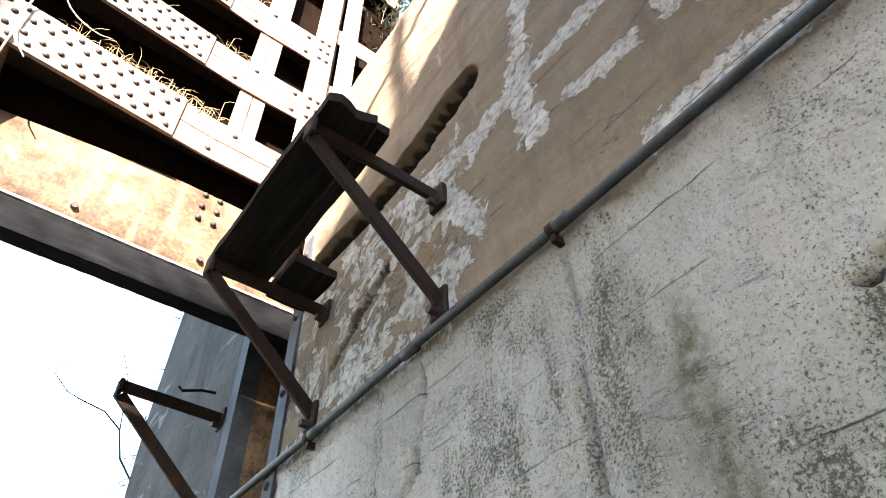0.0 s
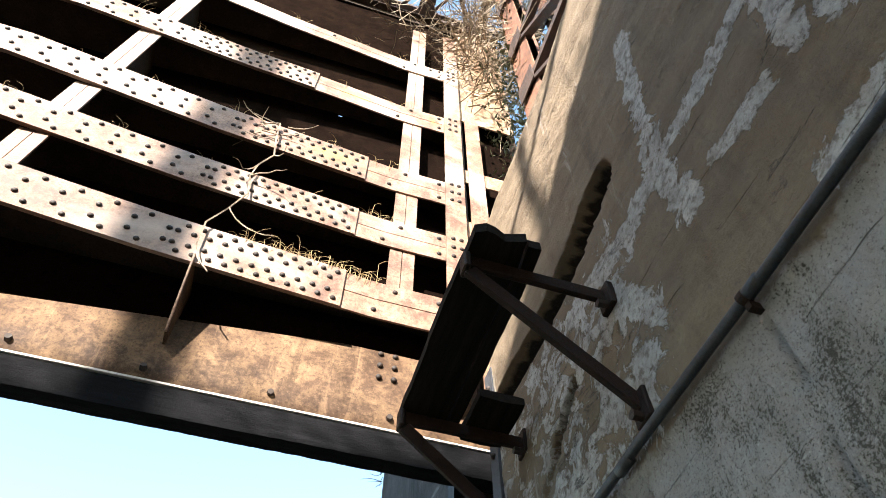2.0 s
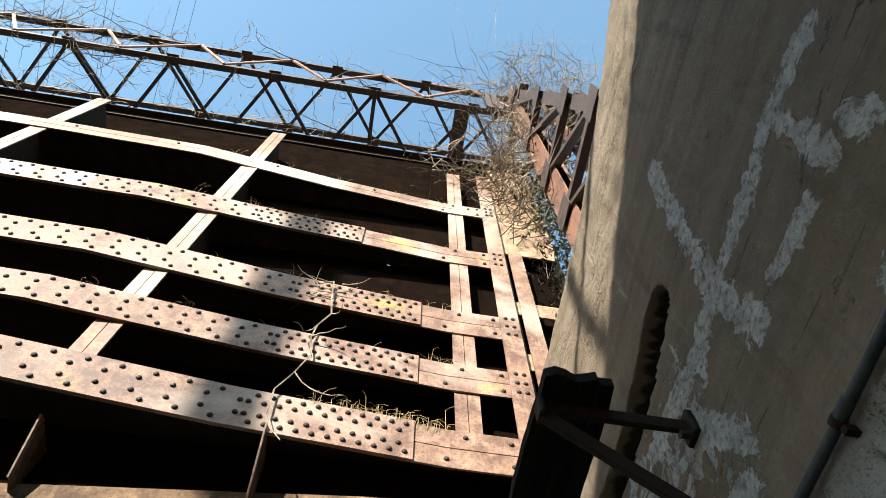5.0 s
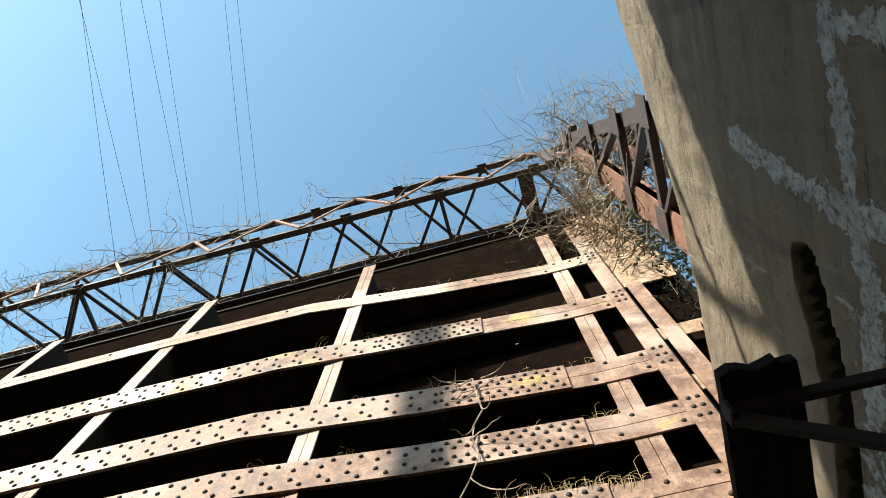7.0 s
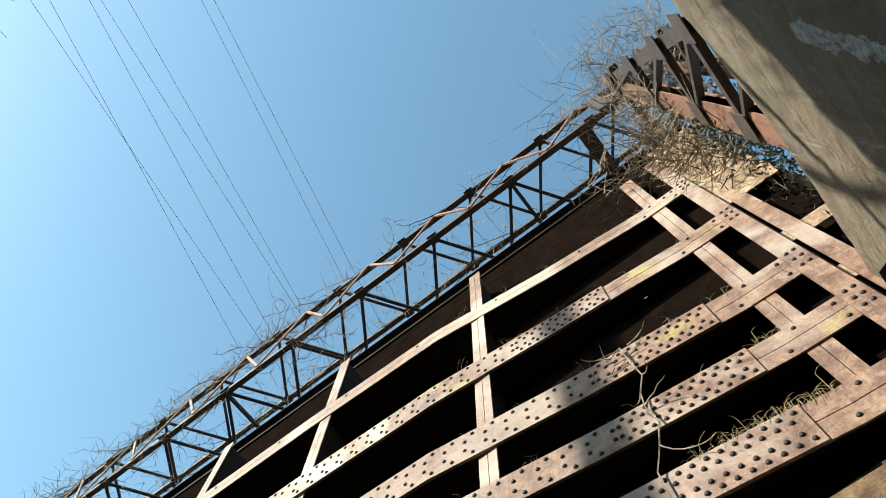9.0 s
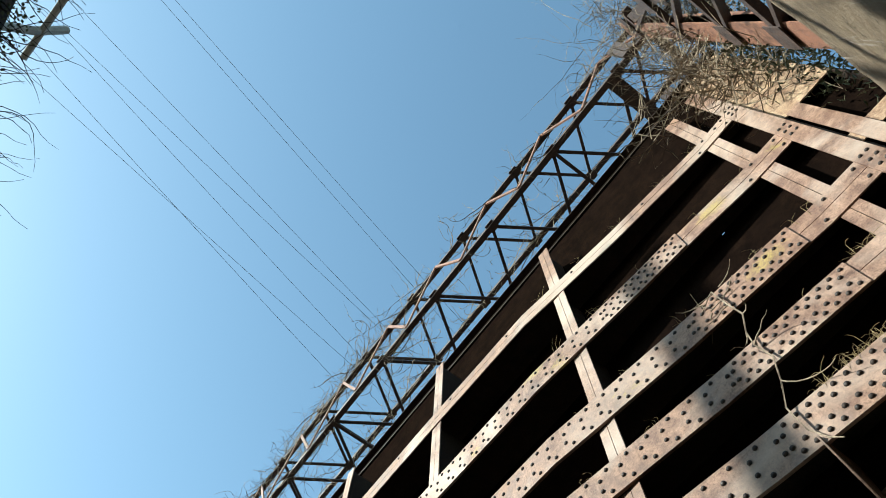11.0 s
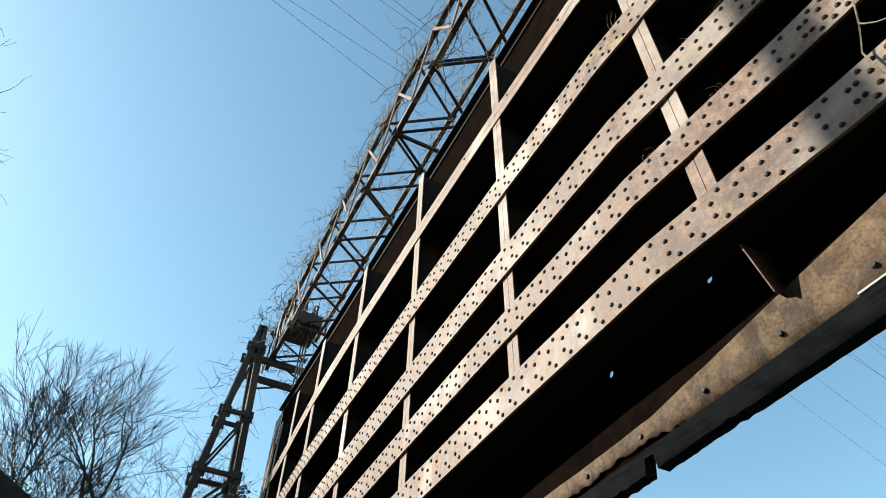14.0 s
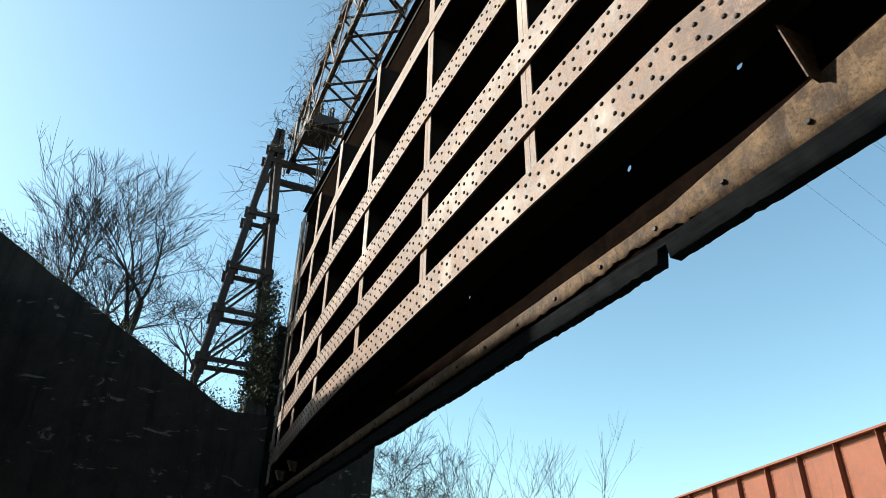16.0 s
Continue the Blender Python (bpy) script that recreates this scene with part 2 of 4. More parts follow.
    h = s.math("SUBTRACT", s.math("ADD", s.math("MULTIPLY", fine, 0.6), mid), pit_on)
    h = s.math("SUBTRACT", s.math("SUBTRACT", h, s.math("MULTIPLY", flakes, 0.5)), s.math("MULTIPLY", s.math("ADD", joint, crack), 0.8))
    return s.done(c, 0.9, 0, h, 0.018, 1.0)


def old_concrete(name, a, b, stain, white=(0.45, 0.44, 0.41)):
    s = Nodes(name)
    c = s.mix(s.ramp(s.noise(1.6, 10, 0.72), [(0.36, 0.0), (0.64, 1.0)]), a, b)
    drip = s.noise(1.0, 8, 0.62, s.scaled((4, 4, 0.5)), 0.3)
    c = s.mix(s.ramp(drip, [(0.48, 0.0), (0.68, 0.85)]), c, stain)
    lime = s.ramp(s.noise(1.0, 9, 0.6, s.scaled((1.7, 1.7, 4.5)), 0.8), [(0.62, 0.0), (0.66, 0.7)])
    c = s.mix(lime, c, white)
    fine = s.noise(35, 8, 0.7)
    c = s.mix(s.ramp(fine, [(0.3, 0.5), (0.5, 0.0)]), c, stain)
    return s.done(c, 0.92, 0, s.math("ADD", fine, s.noise(7, 9, 0.7)), 0.02, 0.9)


M_WALL = concrete_wall()
M_CONC = old_concrete("aged_concrete", (0.04, 0.036, 0.034), (0.095, 0.087, 0.082), (0.014, 0.0125, 0.012), (0.26, 0.25, 0.24))
# Concrete of far walls and road bridge, darkened in colour for their shade.
M_DARKCONC = old_concrete("shade_dark_concrete", (0.021, 0.016, 0.013), (0.041, 0.031, 0.026), (0.011, 0.0085, 0.007), (0.22, 0.19, 0.165))


# ---- mesh helpers ----
def bm_box(bm, lo, hi):
    x0, y0, z0 = lo
    x1, y1, z1 = hi
    v = [bm.verts.new(p) for p in ((x0, y0, z0), (x1, y0, z0), (x1, y1, z0), (x0, y1, z0), (x0, y0, z1), (x1, y0, z1), (x1, y1, z1), (x0, y1, z1))]
    for f in ((0, 3, 2, 1), (4, 5, 6, 7), (0, 1, 5, 4), (1, 2, 6, 5), (2, 3, 7, 6), (3, 0, 4, 7)):
        bm.faces.new([v[i] for i in f])
    return v


def bm_beam(bm, a, b, w, h, up=(0, 0, 1)):
    """A bar of section w x h from a to b."""
    a, b = Vector(a), Vector(b)
    d = (b - a).normalized()
    u = Vector(up)
    if abs(d.dot(u)) > 0.98:
        u = Vector((0, 1, 0))
    side = d.cross(u).normalized()
    top = side.cross(d).normalized()
    ring = [side * (sx * w / 2) + top * (sz * h / 2) for sx, sz in ((-1, -1), (1, -1), (1, 1), (-1, 1))]
    v = [bm.verts.new(p + r) for p in (a, b) for r in ring]
    for f in ((0, 1, 2, 3), (7, 6, 5, 4), (0, 4, 5, 1), (1, 5, 6, 2), (2, 6, 7, 3), (3, 7, 4, 0)):
        bm.faces.new([v[i] for i in f])


def bm_angle(bm, a, b, leg, thick, out, up):
    """An L-section from a to b: one leg along out, one along up."""
    a, b, out, up = Vector(a), Vector(b), Vector(out), Vector(up)
    prof = [Vector((0, 0)), Vector((leg, 0)), Vector((leg, thick)), Vector((thick, thick)), Vector((thick, leg)), Vector((0, leg))]
    v = [[bm.verts.new(p + out * q.x + up * q.y) for q in prof] for p in (a, b)]
    for i in range(6):
        j = (i + 1) % 6
        bm.faces.new((v[0][i], v[0][j], v[1][j], v[1][i]))
    bm.faces.new(v[0][::-1])
    bm.faces.new(v[1])


def bm_rod(bm, a, b, r0, r1=None, n=8):
    a, b = Vector(a), Vector(b)
    r1 = r0 if r1 is None else r1
    d = (b - a).normalized()
    u = d.orthogonal().normalized()
    w = d.cross(u)
    rings = [[bm.verts.new(p + (u * math.cos(k * 2 * math.pi / n) + w * math.sin(k * 2 * math.pi / n)) * r) for k in range(n)] for p, r in ((a, r0), (b, r1))]
    for k in range(n):
        bm.faces.new((rings[0][k], rings[0][(k + 1) % n], rings[1][(k + 1) % n], rings[1][k]))
    bm.faces.new(rings[0][::-1])
    bm.faces.new(rings[1])


def finish(bm, bevel=0.0, smooth=False):
    if bevel:
        bmesh.ops.bevel(bm, geom=[e for e in bm.edges], offset=bevel, segments=1, affect="EDGES", clamp_overlap=True)
    bmesh.ops.recalc_face_normals(bm, faces=bm.faces)
    me = bpy.data.meshes.new("mesh")
    bm.to_mesh(me)
    bm.free()
    if smooth:
        for p in me.polygons:
            p.use_smooth = True
    return me


def part(name, bm, material, parent, label="", bevel=0.0, smooth=False):
    me = bm if isinstance(bm, bpy.types.Mesh) else finish(bm, bevel, smooth)
    me.name = name
    if not me.materials:
        me.materials.append(material)
    ob = new(name, me)
    ob.parent = parent
    return tagged(ob, label)


def thing(name, label, category, group="", kind="", at=(0, 0, 0)):
    ob = new(name)
    ob.location = at
    return tagged(ob, label, category, group, kind)


def solid(name, bm, material, label, category, group="", kind="", bevel=0.0, smooth=False):
    me = bm if isinstance(bm, bpy.types.Mesh) else finish(bm, bevel, smooth)
    me.name = name
    me.materials.append(material)
    return tagged(new(name, me), label, category, group, kind)


def tubes(paths, sides=4):
    """One mesh of thin tapered tubes; each path is a list of (point, radius)."""
    vs, fs = [], []
    ring = [(math.cos(k * 2 * math.pi / sides), math.sin(k * 2 * math.pi / sides)) for k in range(sides)]
    for path in paths:
        base = len(vs)
        for i, (p, r) in enumerate(path):
            d = path[min(i + 1, len(path) - 1)][0] - path[max(i - 1, 0)][0]
            d = d.normalized() if d.length > 1e-9 else Vector((0, 0, 1))
            u = d.cross(Vector((0.31, 0.52, 0.79)))
            u = u.normalized() if u.length > 1e-6 else Vector((1, 0, 0))
            w = d.cross(u)
            for c, s in ring:
                vs.append(p + (u * c + w * s) * r)
        for i in range(len(path) - 1):
            for k in range(sides):
                a, b = base + i * sides + k, base + i * sides + (k + 1) % sides
                fs.append((a, b, b + sides, a + sides))
    me = bpy.data.meshes.new("tubes")
    me.from_pydata([tuple(v) for v in vs], [], fs)
    return me


# ---- the chamber walls ----
WALL_X, FAR_X, SLOT_Y0, SLOT_Y1, PIER_END, TOP_Z = 1.133, -14.95, 2.63, 3.19, 5.1, 6.40


def fbm(x, y, z, octaves=5):
    return noise.fractal(Vector((x, y, z)), 0.9, 2.1, octaves)


# The cavity and the cracks: (y, z, y, z, half width, depth) of each stroke.
STROKES = [
    (1.32, 4.35, 1.64, 4.25, 0.10, 0.26), (1.64, 4.25, 2.03, 4.19, 0.095, 0.24), (2.03, 4.19, 2.48, 4.22, 0.08, 0.20),
    (1.84, 3.70, 2.03, 3.55, 0.028, 0.16), (2.03, 3.55, 2.18, 3.44, 0.014, 0.04),
    (-0.15, 2.64, 0.30, 2.645, 0.011, 0.04), (0.30, 2.645, 0.43, 2.60, 0.008, 0.03),
    (1.60, 3.08, 1.64, 2.80, 0.008, 0.03), (1.64, 2.80, 1.75, 2.68, 0.012, 0.02), (0.99, 3.09, 1.03, 1.8, 0.008, 0.02),
]
# Where the skim coat has come off: (y, z, y, z, half width).
FLAKED = [
    (0.87, 4.85, 0.92, 4.60, 0.05), (0.92, 4.60, 0.99, 4.15, 0.04), (0.99, 4.15, 1.05, 3.95, 0.07), (1.05, 3.95, 1.00, 3.65, 0.075),
    (0.18, 3.97, 0.30, 3.98, 0.05), (0.30, 3.98, 0.42, 4.00, 0.045), (0.42, 4.00, 0.60, 3.99, 0.03), (0.60, 3.99, 0.78, 3.97, 0.055), (0.78, 3.97, 1.00, 3.97, 0.025),
    (0.42, 4.00, 0.45, 3.75, 0.035), (0.45, 3.75, 0.475, 3.62, 0.045), (0.35, 3.61, 0.33, 3.52, 0.05), (0.61, 3.64, 0.70, 3.65, 0.035), (0.70, 3.65, 0.83, 3.67, 0.018),
    (1.05, 3.95, 1.30, 3.93, 0.07), (1.30, 3.93, 1.75, 3.97, 0.08), (0.62, 3.24, 0.20, 3.22, 0.06), (1.30, 3.52, 1.45, 3.72, 0.09), (1.9, 3.32, 2.3, 3.32, 0.05),
]


def wear(y, z, margin):
    """1 inside a stroke, falling to 0 at its margin."""
    best = 0.53 * max(0.0, min(1.0, (y - 1.05) / 0.4)) * max(0.0, min(1.0, (4.3 - z) / 0.3))
    for ya, za, yb, zb, half in FLAKED:
        ly, lz = yb - ya, zb - za
        k = max(0.0, min(1.0, ((y - ya) * ly + (z - za) * lz) / (ly * ly + lz * lz)))
        gap = math.hypot(y - ya - k * ly, z - za - k * lz)
        best = max(best, 1.0 - gap / (half + margin))
    return best


def wall_relief(y, z):
    d = 0.012 * fbm(0, y * 1.6, z * 1.6) + 0.004 * fbm(3, y * 9, z * 9)
    for ya, za, yb, zb, half, deep in STROKES:
        ly, lz = yb - ya, zb - za
        k = max(0.0, min(1.0, ((y - ya) * ly + (z - za) * lz) / (ly * ly + lz * lz)))
        gap = math.hypot(y - ya - k * ly, z - za - k * lz) + (0.018 * fbm(7, y * 5, z * 5) + 0.004 * fbm(2, y * 14, z * 14)) * min(1.0, half / 0.06)
        if gap < half:
            d += deep * min(1.0, (half - gap) / (half * 0.3))
    d += 0.012 if z < 3.13 else 0.0
    for seam in (1.35, 1.95, 2.49, 4.85, 5.7):
        d += 0.006 * max(0.0, 1 - abs(z - seam - 0.01 * fbm(5, y * 2, 0)) / 0.012)
    return d


def wall_crest(y):
    """Height of the wall's worn top, which drops towards the gate."""
    return float(np.interp(y, (-9.0, 0.1, 0.7, 1.4, 2.0, 2.63), (6.75, 6.5, 6.2, 5.87, 5.82, 5.80)))


def near_wall():
    ys = np.concatenate([np.linspace(-9.0, -0.6, 50)[:-1], np.linspace(-0.6, SLOT_Y0, 190)])
    zs = np.concatenate([np.linspace(0.0, 1.7, 25)[:-1], np.linspace(1.7, TOP_Z, 250)])
    verts, faces, row = [], [], len(zs)
    for y in ys:
        for z in zs:
            d = wall_relief(y, z)
            crest = max(0.0, z - TOP_Z + 0.10)
            nib = max(0.0, y - SLOT_Y0 + 0.07)
            rise = 1.0 + (wall_crest(y) - TOP_Z) / (TOP_Z - 4.9) * max(0.0, min(1.0, (z - 4.9) / 0.3)) if z > 4.9 else 1.0
            top = 4.9 + (z - 4.9) * rise + (0.05 * fbm(y * 1.3, 4, 2) + 0.02 * fbm(y * 6, 1, 2) - 0.05 if z > TOP_Z - 0.02 else 0.0)
            verts.append((WALL_X + d + 3.2 * crest * crest + 4.5 * nib * nib, y, top))
    for i in range(len(ys) - 1):
        for j in range(row - 1):
            a = i * row + j
            faces.append((a, a + row, a + row + 1, a + 1))
    # Top, end and back close the block.
    n = len(verts)
    for i in range(len(ys)):
        verts.append((7.0, ys[i], wall_crest(ys[i]) - 0.05))
    for j in range(row):
        verts.append((1.95, SLOT_Y0, zs[j]))
    for i in range(len(ys) - 1):
        a = i * row + row - 1
        faces.append((a, a + row, n + i + 1, n + i))
    e, base = n + len(ys), (len(ys) - 1) * row
    for j in range(row - 1):
        faces.append((base + j, e + j, e + j + 1, base + j + 1))
    me = bpy.data.meshes.new("wall_east")
    me.from_pydata(verts, [], faces)
    for p in me.polygons:
        p.use_smooth = True
    flaked = me.attributes.new("flaked", "FLOAT", "POINT")
    flaked.data.foreach_set("value", [wear(v[1], v[2], 0.055) if v[2] > 3.1 and -0.6 < v[1] else 0.0 for v in verts])
    # Recess depth, which drives the shade colour painted into the cavities.
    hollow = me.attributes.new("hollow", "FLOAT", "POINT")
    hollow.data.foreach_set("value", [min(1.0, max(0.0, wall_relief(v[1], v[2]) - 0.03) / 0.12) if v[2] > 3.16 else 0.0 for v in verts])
    return me


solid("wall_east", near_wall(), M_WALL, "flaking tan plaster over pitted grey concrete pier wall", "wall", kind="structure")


def block(name, lo, hi, material, label):
    bm = bmesh.new()
    bm_box(bm, lo, hi)
    bmesh.ops.subdivide_edges(bm, edges=bm.edges[:], cuts=14, use_grid_fill=True)
    for v in bm.verts:
        v.co += Vector((fbm(*(v.co * 1.1)), fbm(*(v.co * 1.1 + Vector((9, 0, 0)))), 0.6 * fbm(*(v.co * 1.1 + Vector((0, 9, 0)))))) * 0.025
    return solid(name, bm, material, label, "wall", kind="structure")


block("wall_east_pier", (WALL_X, SLOT_Y1, 0), (7.0, PIER_END, 5.95), M_CONC, "stained concrete pier nose beyond the gate slot")
block("wall_east_slot_back", (1.95, SLOT_Y0 + 0.004, 0), (7.0, SLOT_Y1 - 0.004, 5.75), M_CONC, "concrete at the back of the gate slot")


def far_wall():
    """The wall across the chamber, its top climbing away from the gate."""
    ys = np.linspace(-12.0, SLOT_Y0, 60)
    bm = bmesh.new()
    cols = []
    for y in ys:
        top = 6.0 + 0.593 * max(0.0, 1.733 - y) + 0.05 * fbm(y * 2, 0, 8)
        col = [bm.verts.new((FAR_X + 0.03 * fbm(y * 1.5, k * 0.9, 3), y, top * k / 24)) for k in range(25)]
        cols.append(col + [bm.verts.new((FAR_X - 9, y, top)), bm.verts.new((FAR_X - 9, y, 0))])
    for a, b in zip(cols, cols[1:]):
        for k in range(len(a) - 1):
            bm.faces.new((a[k], b[k], b[k + 1], a[k + 1]))
    bm.faces.new(cols[-1])
    bm.faces.new(cols[0][::-1])
    return bm


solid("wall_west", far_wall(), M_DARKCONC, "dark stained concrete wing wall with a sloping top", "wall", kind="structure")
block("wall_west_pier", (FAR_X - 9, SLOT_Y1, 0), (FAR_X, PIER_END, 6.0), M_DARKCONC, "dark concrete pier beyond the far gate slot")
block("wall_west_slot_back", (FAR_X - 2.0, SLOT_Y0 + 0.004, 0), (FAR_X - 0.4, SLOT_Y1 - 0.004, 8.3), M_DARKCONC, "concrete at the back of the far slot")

bm = bmesh.new()
bmesh.ops.create_grid(bm, x_segments=60, y_segments=60, size=600)
for v in bm.verts:
    v.co.z = 0.25
solid("ground", bm, M_GROUND, "bare brown earth and dry grass ground", "ground", kind="structure")


# ---- slot linings and conduit on the near wall ----
def slot_guide(x_face, sign, name_label):
    g = thing("slot_guide", name_label, "steel guide", "gate slot guides")
    bm = bmesh.new()
    bm_box(bm, (min(x_face, x_face + sign * 0.75), SLOT_Y1 - 0.03, 0), (max(x_face, x_face + sign * 0.75), SLOT_Y1 - 0.004, TOP_Z - 0.1))
    part("face_plate", bm, M_SKIN, g, "tan rusted steel plate")
    bm = bmesh.new()
    bm_angle(bm, (x_face - sign * 0.02, SLOT_Y1 - 0.034, 0), (x_face - sign * 0.02, SLOT_Y1 - 0.034, TOP_Z - 0.1), 0.10, 0.014, (0, 1, 0), (sign, 0, 0))
    part("corner_angle", bm, M_ANGLE, g, "blue-grey steel corner angle")
    bm = bmesh.new()
    bm_angle(bm, (x_face - sign * 0.012, SLOT_Y0 + 0.012, 0), (x_face - sign * 0.012, SLOT_Y0 + 0.012, TOP_Z - 1.9), 0.09, 0.014, (0, -1, 0), (sign, 0, 0))
    part("edge_angle", bm, M_ANGLE, g, "grey steel edge angle")
    for k in range(10):
        bm = bmesh.new()
        bmesh.ops.create_uvsphere(bm, u_segments=8, v_segments=5, radius=0.018)
        bmesh.ops.translate(bm, verts=bm.verts, vec=(x_face - sign * 0.014, SLOT_Y0 - 0.035, 0.6 + k * 0.42))
        part("bolt", bm, M_RIVET, g)
    return g


slot_guide(WALL_X, 1, "rusted steel lining of the gate slot in the pier")
slot_guide(FAR_X, -1, "rusted steel lining of the far gate slot")

conduit = thing("conduit", "grey steel conduit clipped along the concrete wall", "pipe")
CX, CZ = WALL_X - 0.026, 3.168
run = [(-6.0, 0.0), (-2.0, 0.01), (0.0, 0.0), (0.93, 0.0), (1.55, 0.012), (2.05, 0.004), (2.9, 0.016), (3.6, 0.02)]
pipe = tubes([[(Vector((CX, y, CZ + dz)), 0.0155) for y, dz in run]], 14)
for p in pipe.polygons:
    p.use_smooth = True
part("pipe", pipe, M_CONDUIT, conduit)
for y in (-1.2, 0.95, 1.62, 2.22):
    bm = bmesh.new()
    bm_rod(bm, (CX, y - 0.035, CZ + 0.004), (CX, y + 0.035, CZ + 0.004), 0.0185, n=14)
    part("coupling", bm, M_CONDUIT, conduit, smooth=True)
for y in (-1.12, 0.98, 2.26):
    bm = bmesh.new()
    bm_rod(bm, (CX, y - 0.011, CZ + 0.004), (CX, y + 0.011, CZ + 0.004), 0.0205, n=14)
    bm_box(bm, (CX - 0.004, y - 0.009, CZ - 0.038), (WALL_X + 0.02, y + 0.009, CZ - 0.014))
    part("clip", bm, M_BRACKET, conduit, "dark iron pipe clip")


def wall_bracket(y, reach=0.52, z=3.80, drop=0.51):
    """A bent flat-iron shelf bracket bolted to the wall."""
    b = thing("wall_bracket", "rusty bent iron bracket bolted to the concrete wall", "bracket", "walkway brackets", at=(WALL_X, y, z))
    tip = (-reach, 0, 0.0)
    bm = bmesh.new()
    bm_beam(bm, (0.02, 0, -0.005), tip, 0.022, 0.06)
    part("arm", bm, M_BRACKET, b, bevel=0.004)
    bm = bmesh.new()
    bm_beam(bm, (-reach - 0.012, 0, 0.028), (-reach - 0.012, 0, -0.06), 0.06, 0.024, (1, 0, 0))
    part("bend", bm, M_BRACKET, b, bevel=0.006)
    bm = bmesh.new()
    bm_beam(bm, (-reach, 0.0, -0.05), (0.0, 0.0, -drop), 0.022, 0.06)
    part("brace", bm, M_BRACKET, b, bevel=0.004)
    for zz in (-0.0, -drop):
        bm = bmesh.new()
        bm_box(bm, (-0.016, -0.04, zz - 0.065), (0.03, 0.04, zz + 0.05))
        foot = part("foot_plate", bm, M_BRACKET, b, bevel=0.004)
        bm = bmesh.new()
        bm_rod(bm, (-0.016, 0, zz - 0.045), (-0.05, 0, zz - 0.045), 0.017, n=6)
        part("bolt", bm, M_RIVET, foot)
    return b


for y in (1.49, 2.30, 3.36):
    wall_bracket(y)


def plank(x0, x1, y0, y1, z, thick, label):
    bm = bmesh.new()
    bm_box(bm, (x0, y0, z), (x1, y1, z + thick))
    bmesh.ops.subdivide_edges(bm, edges=[e for e in bm.edges if abs(e.verts[0].co.y - e.verts[1].co.y) > 0.1], cuts=22)
    bmesh.ops.subdivide_edges(bm, edges=[e for e in bm.edges if abs(e.verts[0].co.x - e.verts[1].co.x) > 0.03], cuts=4)
    for v in bm.verts:
        ragged = 0.03 if v.co.y in (y0, y1) else 0.0
        v.co += Vector((0.008 * fbm(v.co.x * 3, v.co.y * 4, 1), ragged * fbm(v.co.x * 22, v.co.y, 6), 0.006 * fbm(v.co.x * 8, v.co.y * 3, 4)))
    return solid("plank", bm, M_PLANK, label, "plank", "walkway planks")


plank(0.60, 0.79, 1.375, 2.38, 3.833, 0.05, "thick dark rotten plank resting on iron brackets")
plank(0.80, 0.85, 1.39, 2.36, 3.833, 0.045, "narrow dark rotten plank resting on iron brackets")


def chunk(name, lo, hi, label, category, seed):
    bm = bmesh.new()
    bm_box(bm, lo, hi)
    bmesh.ops.subdivide_edges(bm, edges=bm.edges[:], cuts=3, use_grid_fill=True)
    for v in bm.verts:
        v.co += Vector((fbm(v.co.x * 9, v.co.y * 9, seed), fbm(v.co.y * 9, v.co.z * 9, seed + 4), fbm(v.co.z * 9, v.co.x * 9, seed + 8))) * 0.012
    return solid(name, bm, M_PLANK, label, category)


chunk("wood_block", (0.66, 2.30, 3.885), (0.86, 2.42, 3.96), "broken dark wood block lying on the planks", "wood block", 1)
chunk("broken_board", (0.88, 2.12, 3.833), (1.07, 2.40, 3.875), "short broken board wedged beside the wall", "board", 2)


# ---- the lift gate ----
SKIN_Y, G_NEAR, G_FAR = 2.93, 1.80, -15.3
NODES = [(1.0, 2.745), (0.5, 2.745), (-0.8, 2.65), (-2.2, 2.50), (-4.0, 2.475), (-6.2, 2.475), (-8.5, 2.50), (-10.9, 2.56), (-12.9, 2.68), (-14.0, 2.745), (-14.7, 2.745)]
STIFF_X = [0.65, -1.67, -3.90, -6.17, -8.55, -10.90, -12.90, -14.30]
# Each girder: bottom of its flange, its width, where its cover plate starts (None: bare angles).
GIRDERS = [(4.905, 0.33, 0.305), (5.655, 0.31, 0.31), (6.415, 0.35, 0.31), (7.72, 0.34, -0.283), (9.06, 0.29, None)]


def face_y(x):
    for (xa, ya), (xb, yb) in zip(NODES, NODES[1:]):
        if xb <= x <= xa:
            return ya + (yb - ya) * (xa - x) / (xa - xb)
    return NODES[0][1] if x > 0 else NODES[-1][1]


def girder_drop(z, x):
    """Drop of the fourth girder below its near end, set to fit the camera's view."""
    return 0.15 * max(0.0, min(1.0, (-0.4 - x) / 1.9)) * max(0.0, min(1.0, (x + 14.0) / 6.0)) if 7.6 < z < 8.2 else 0.0


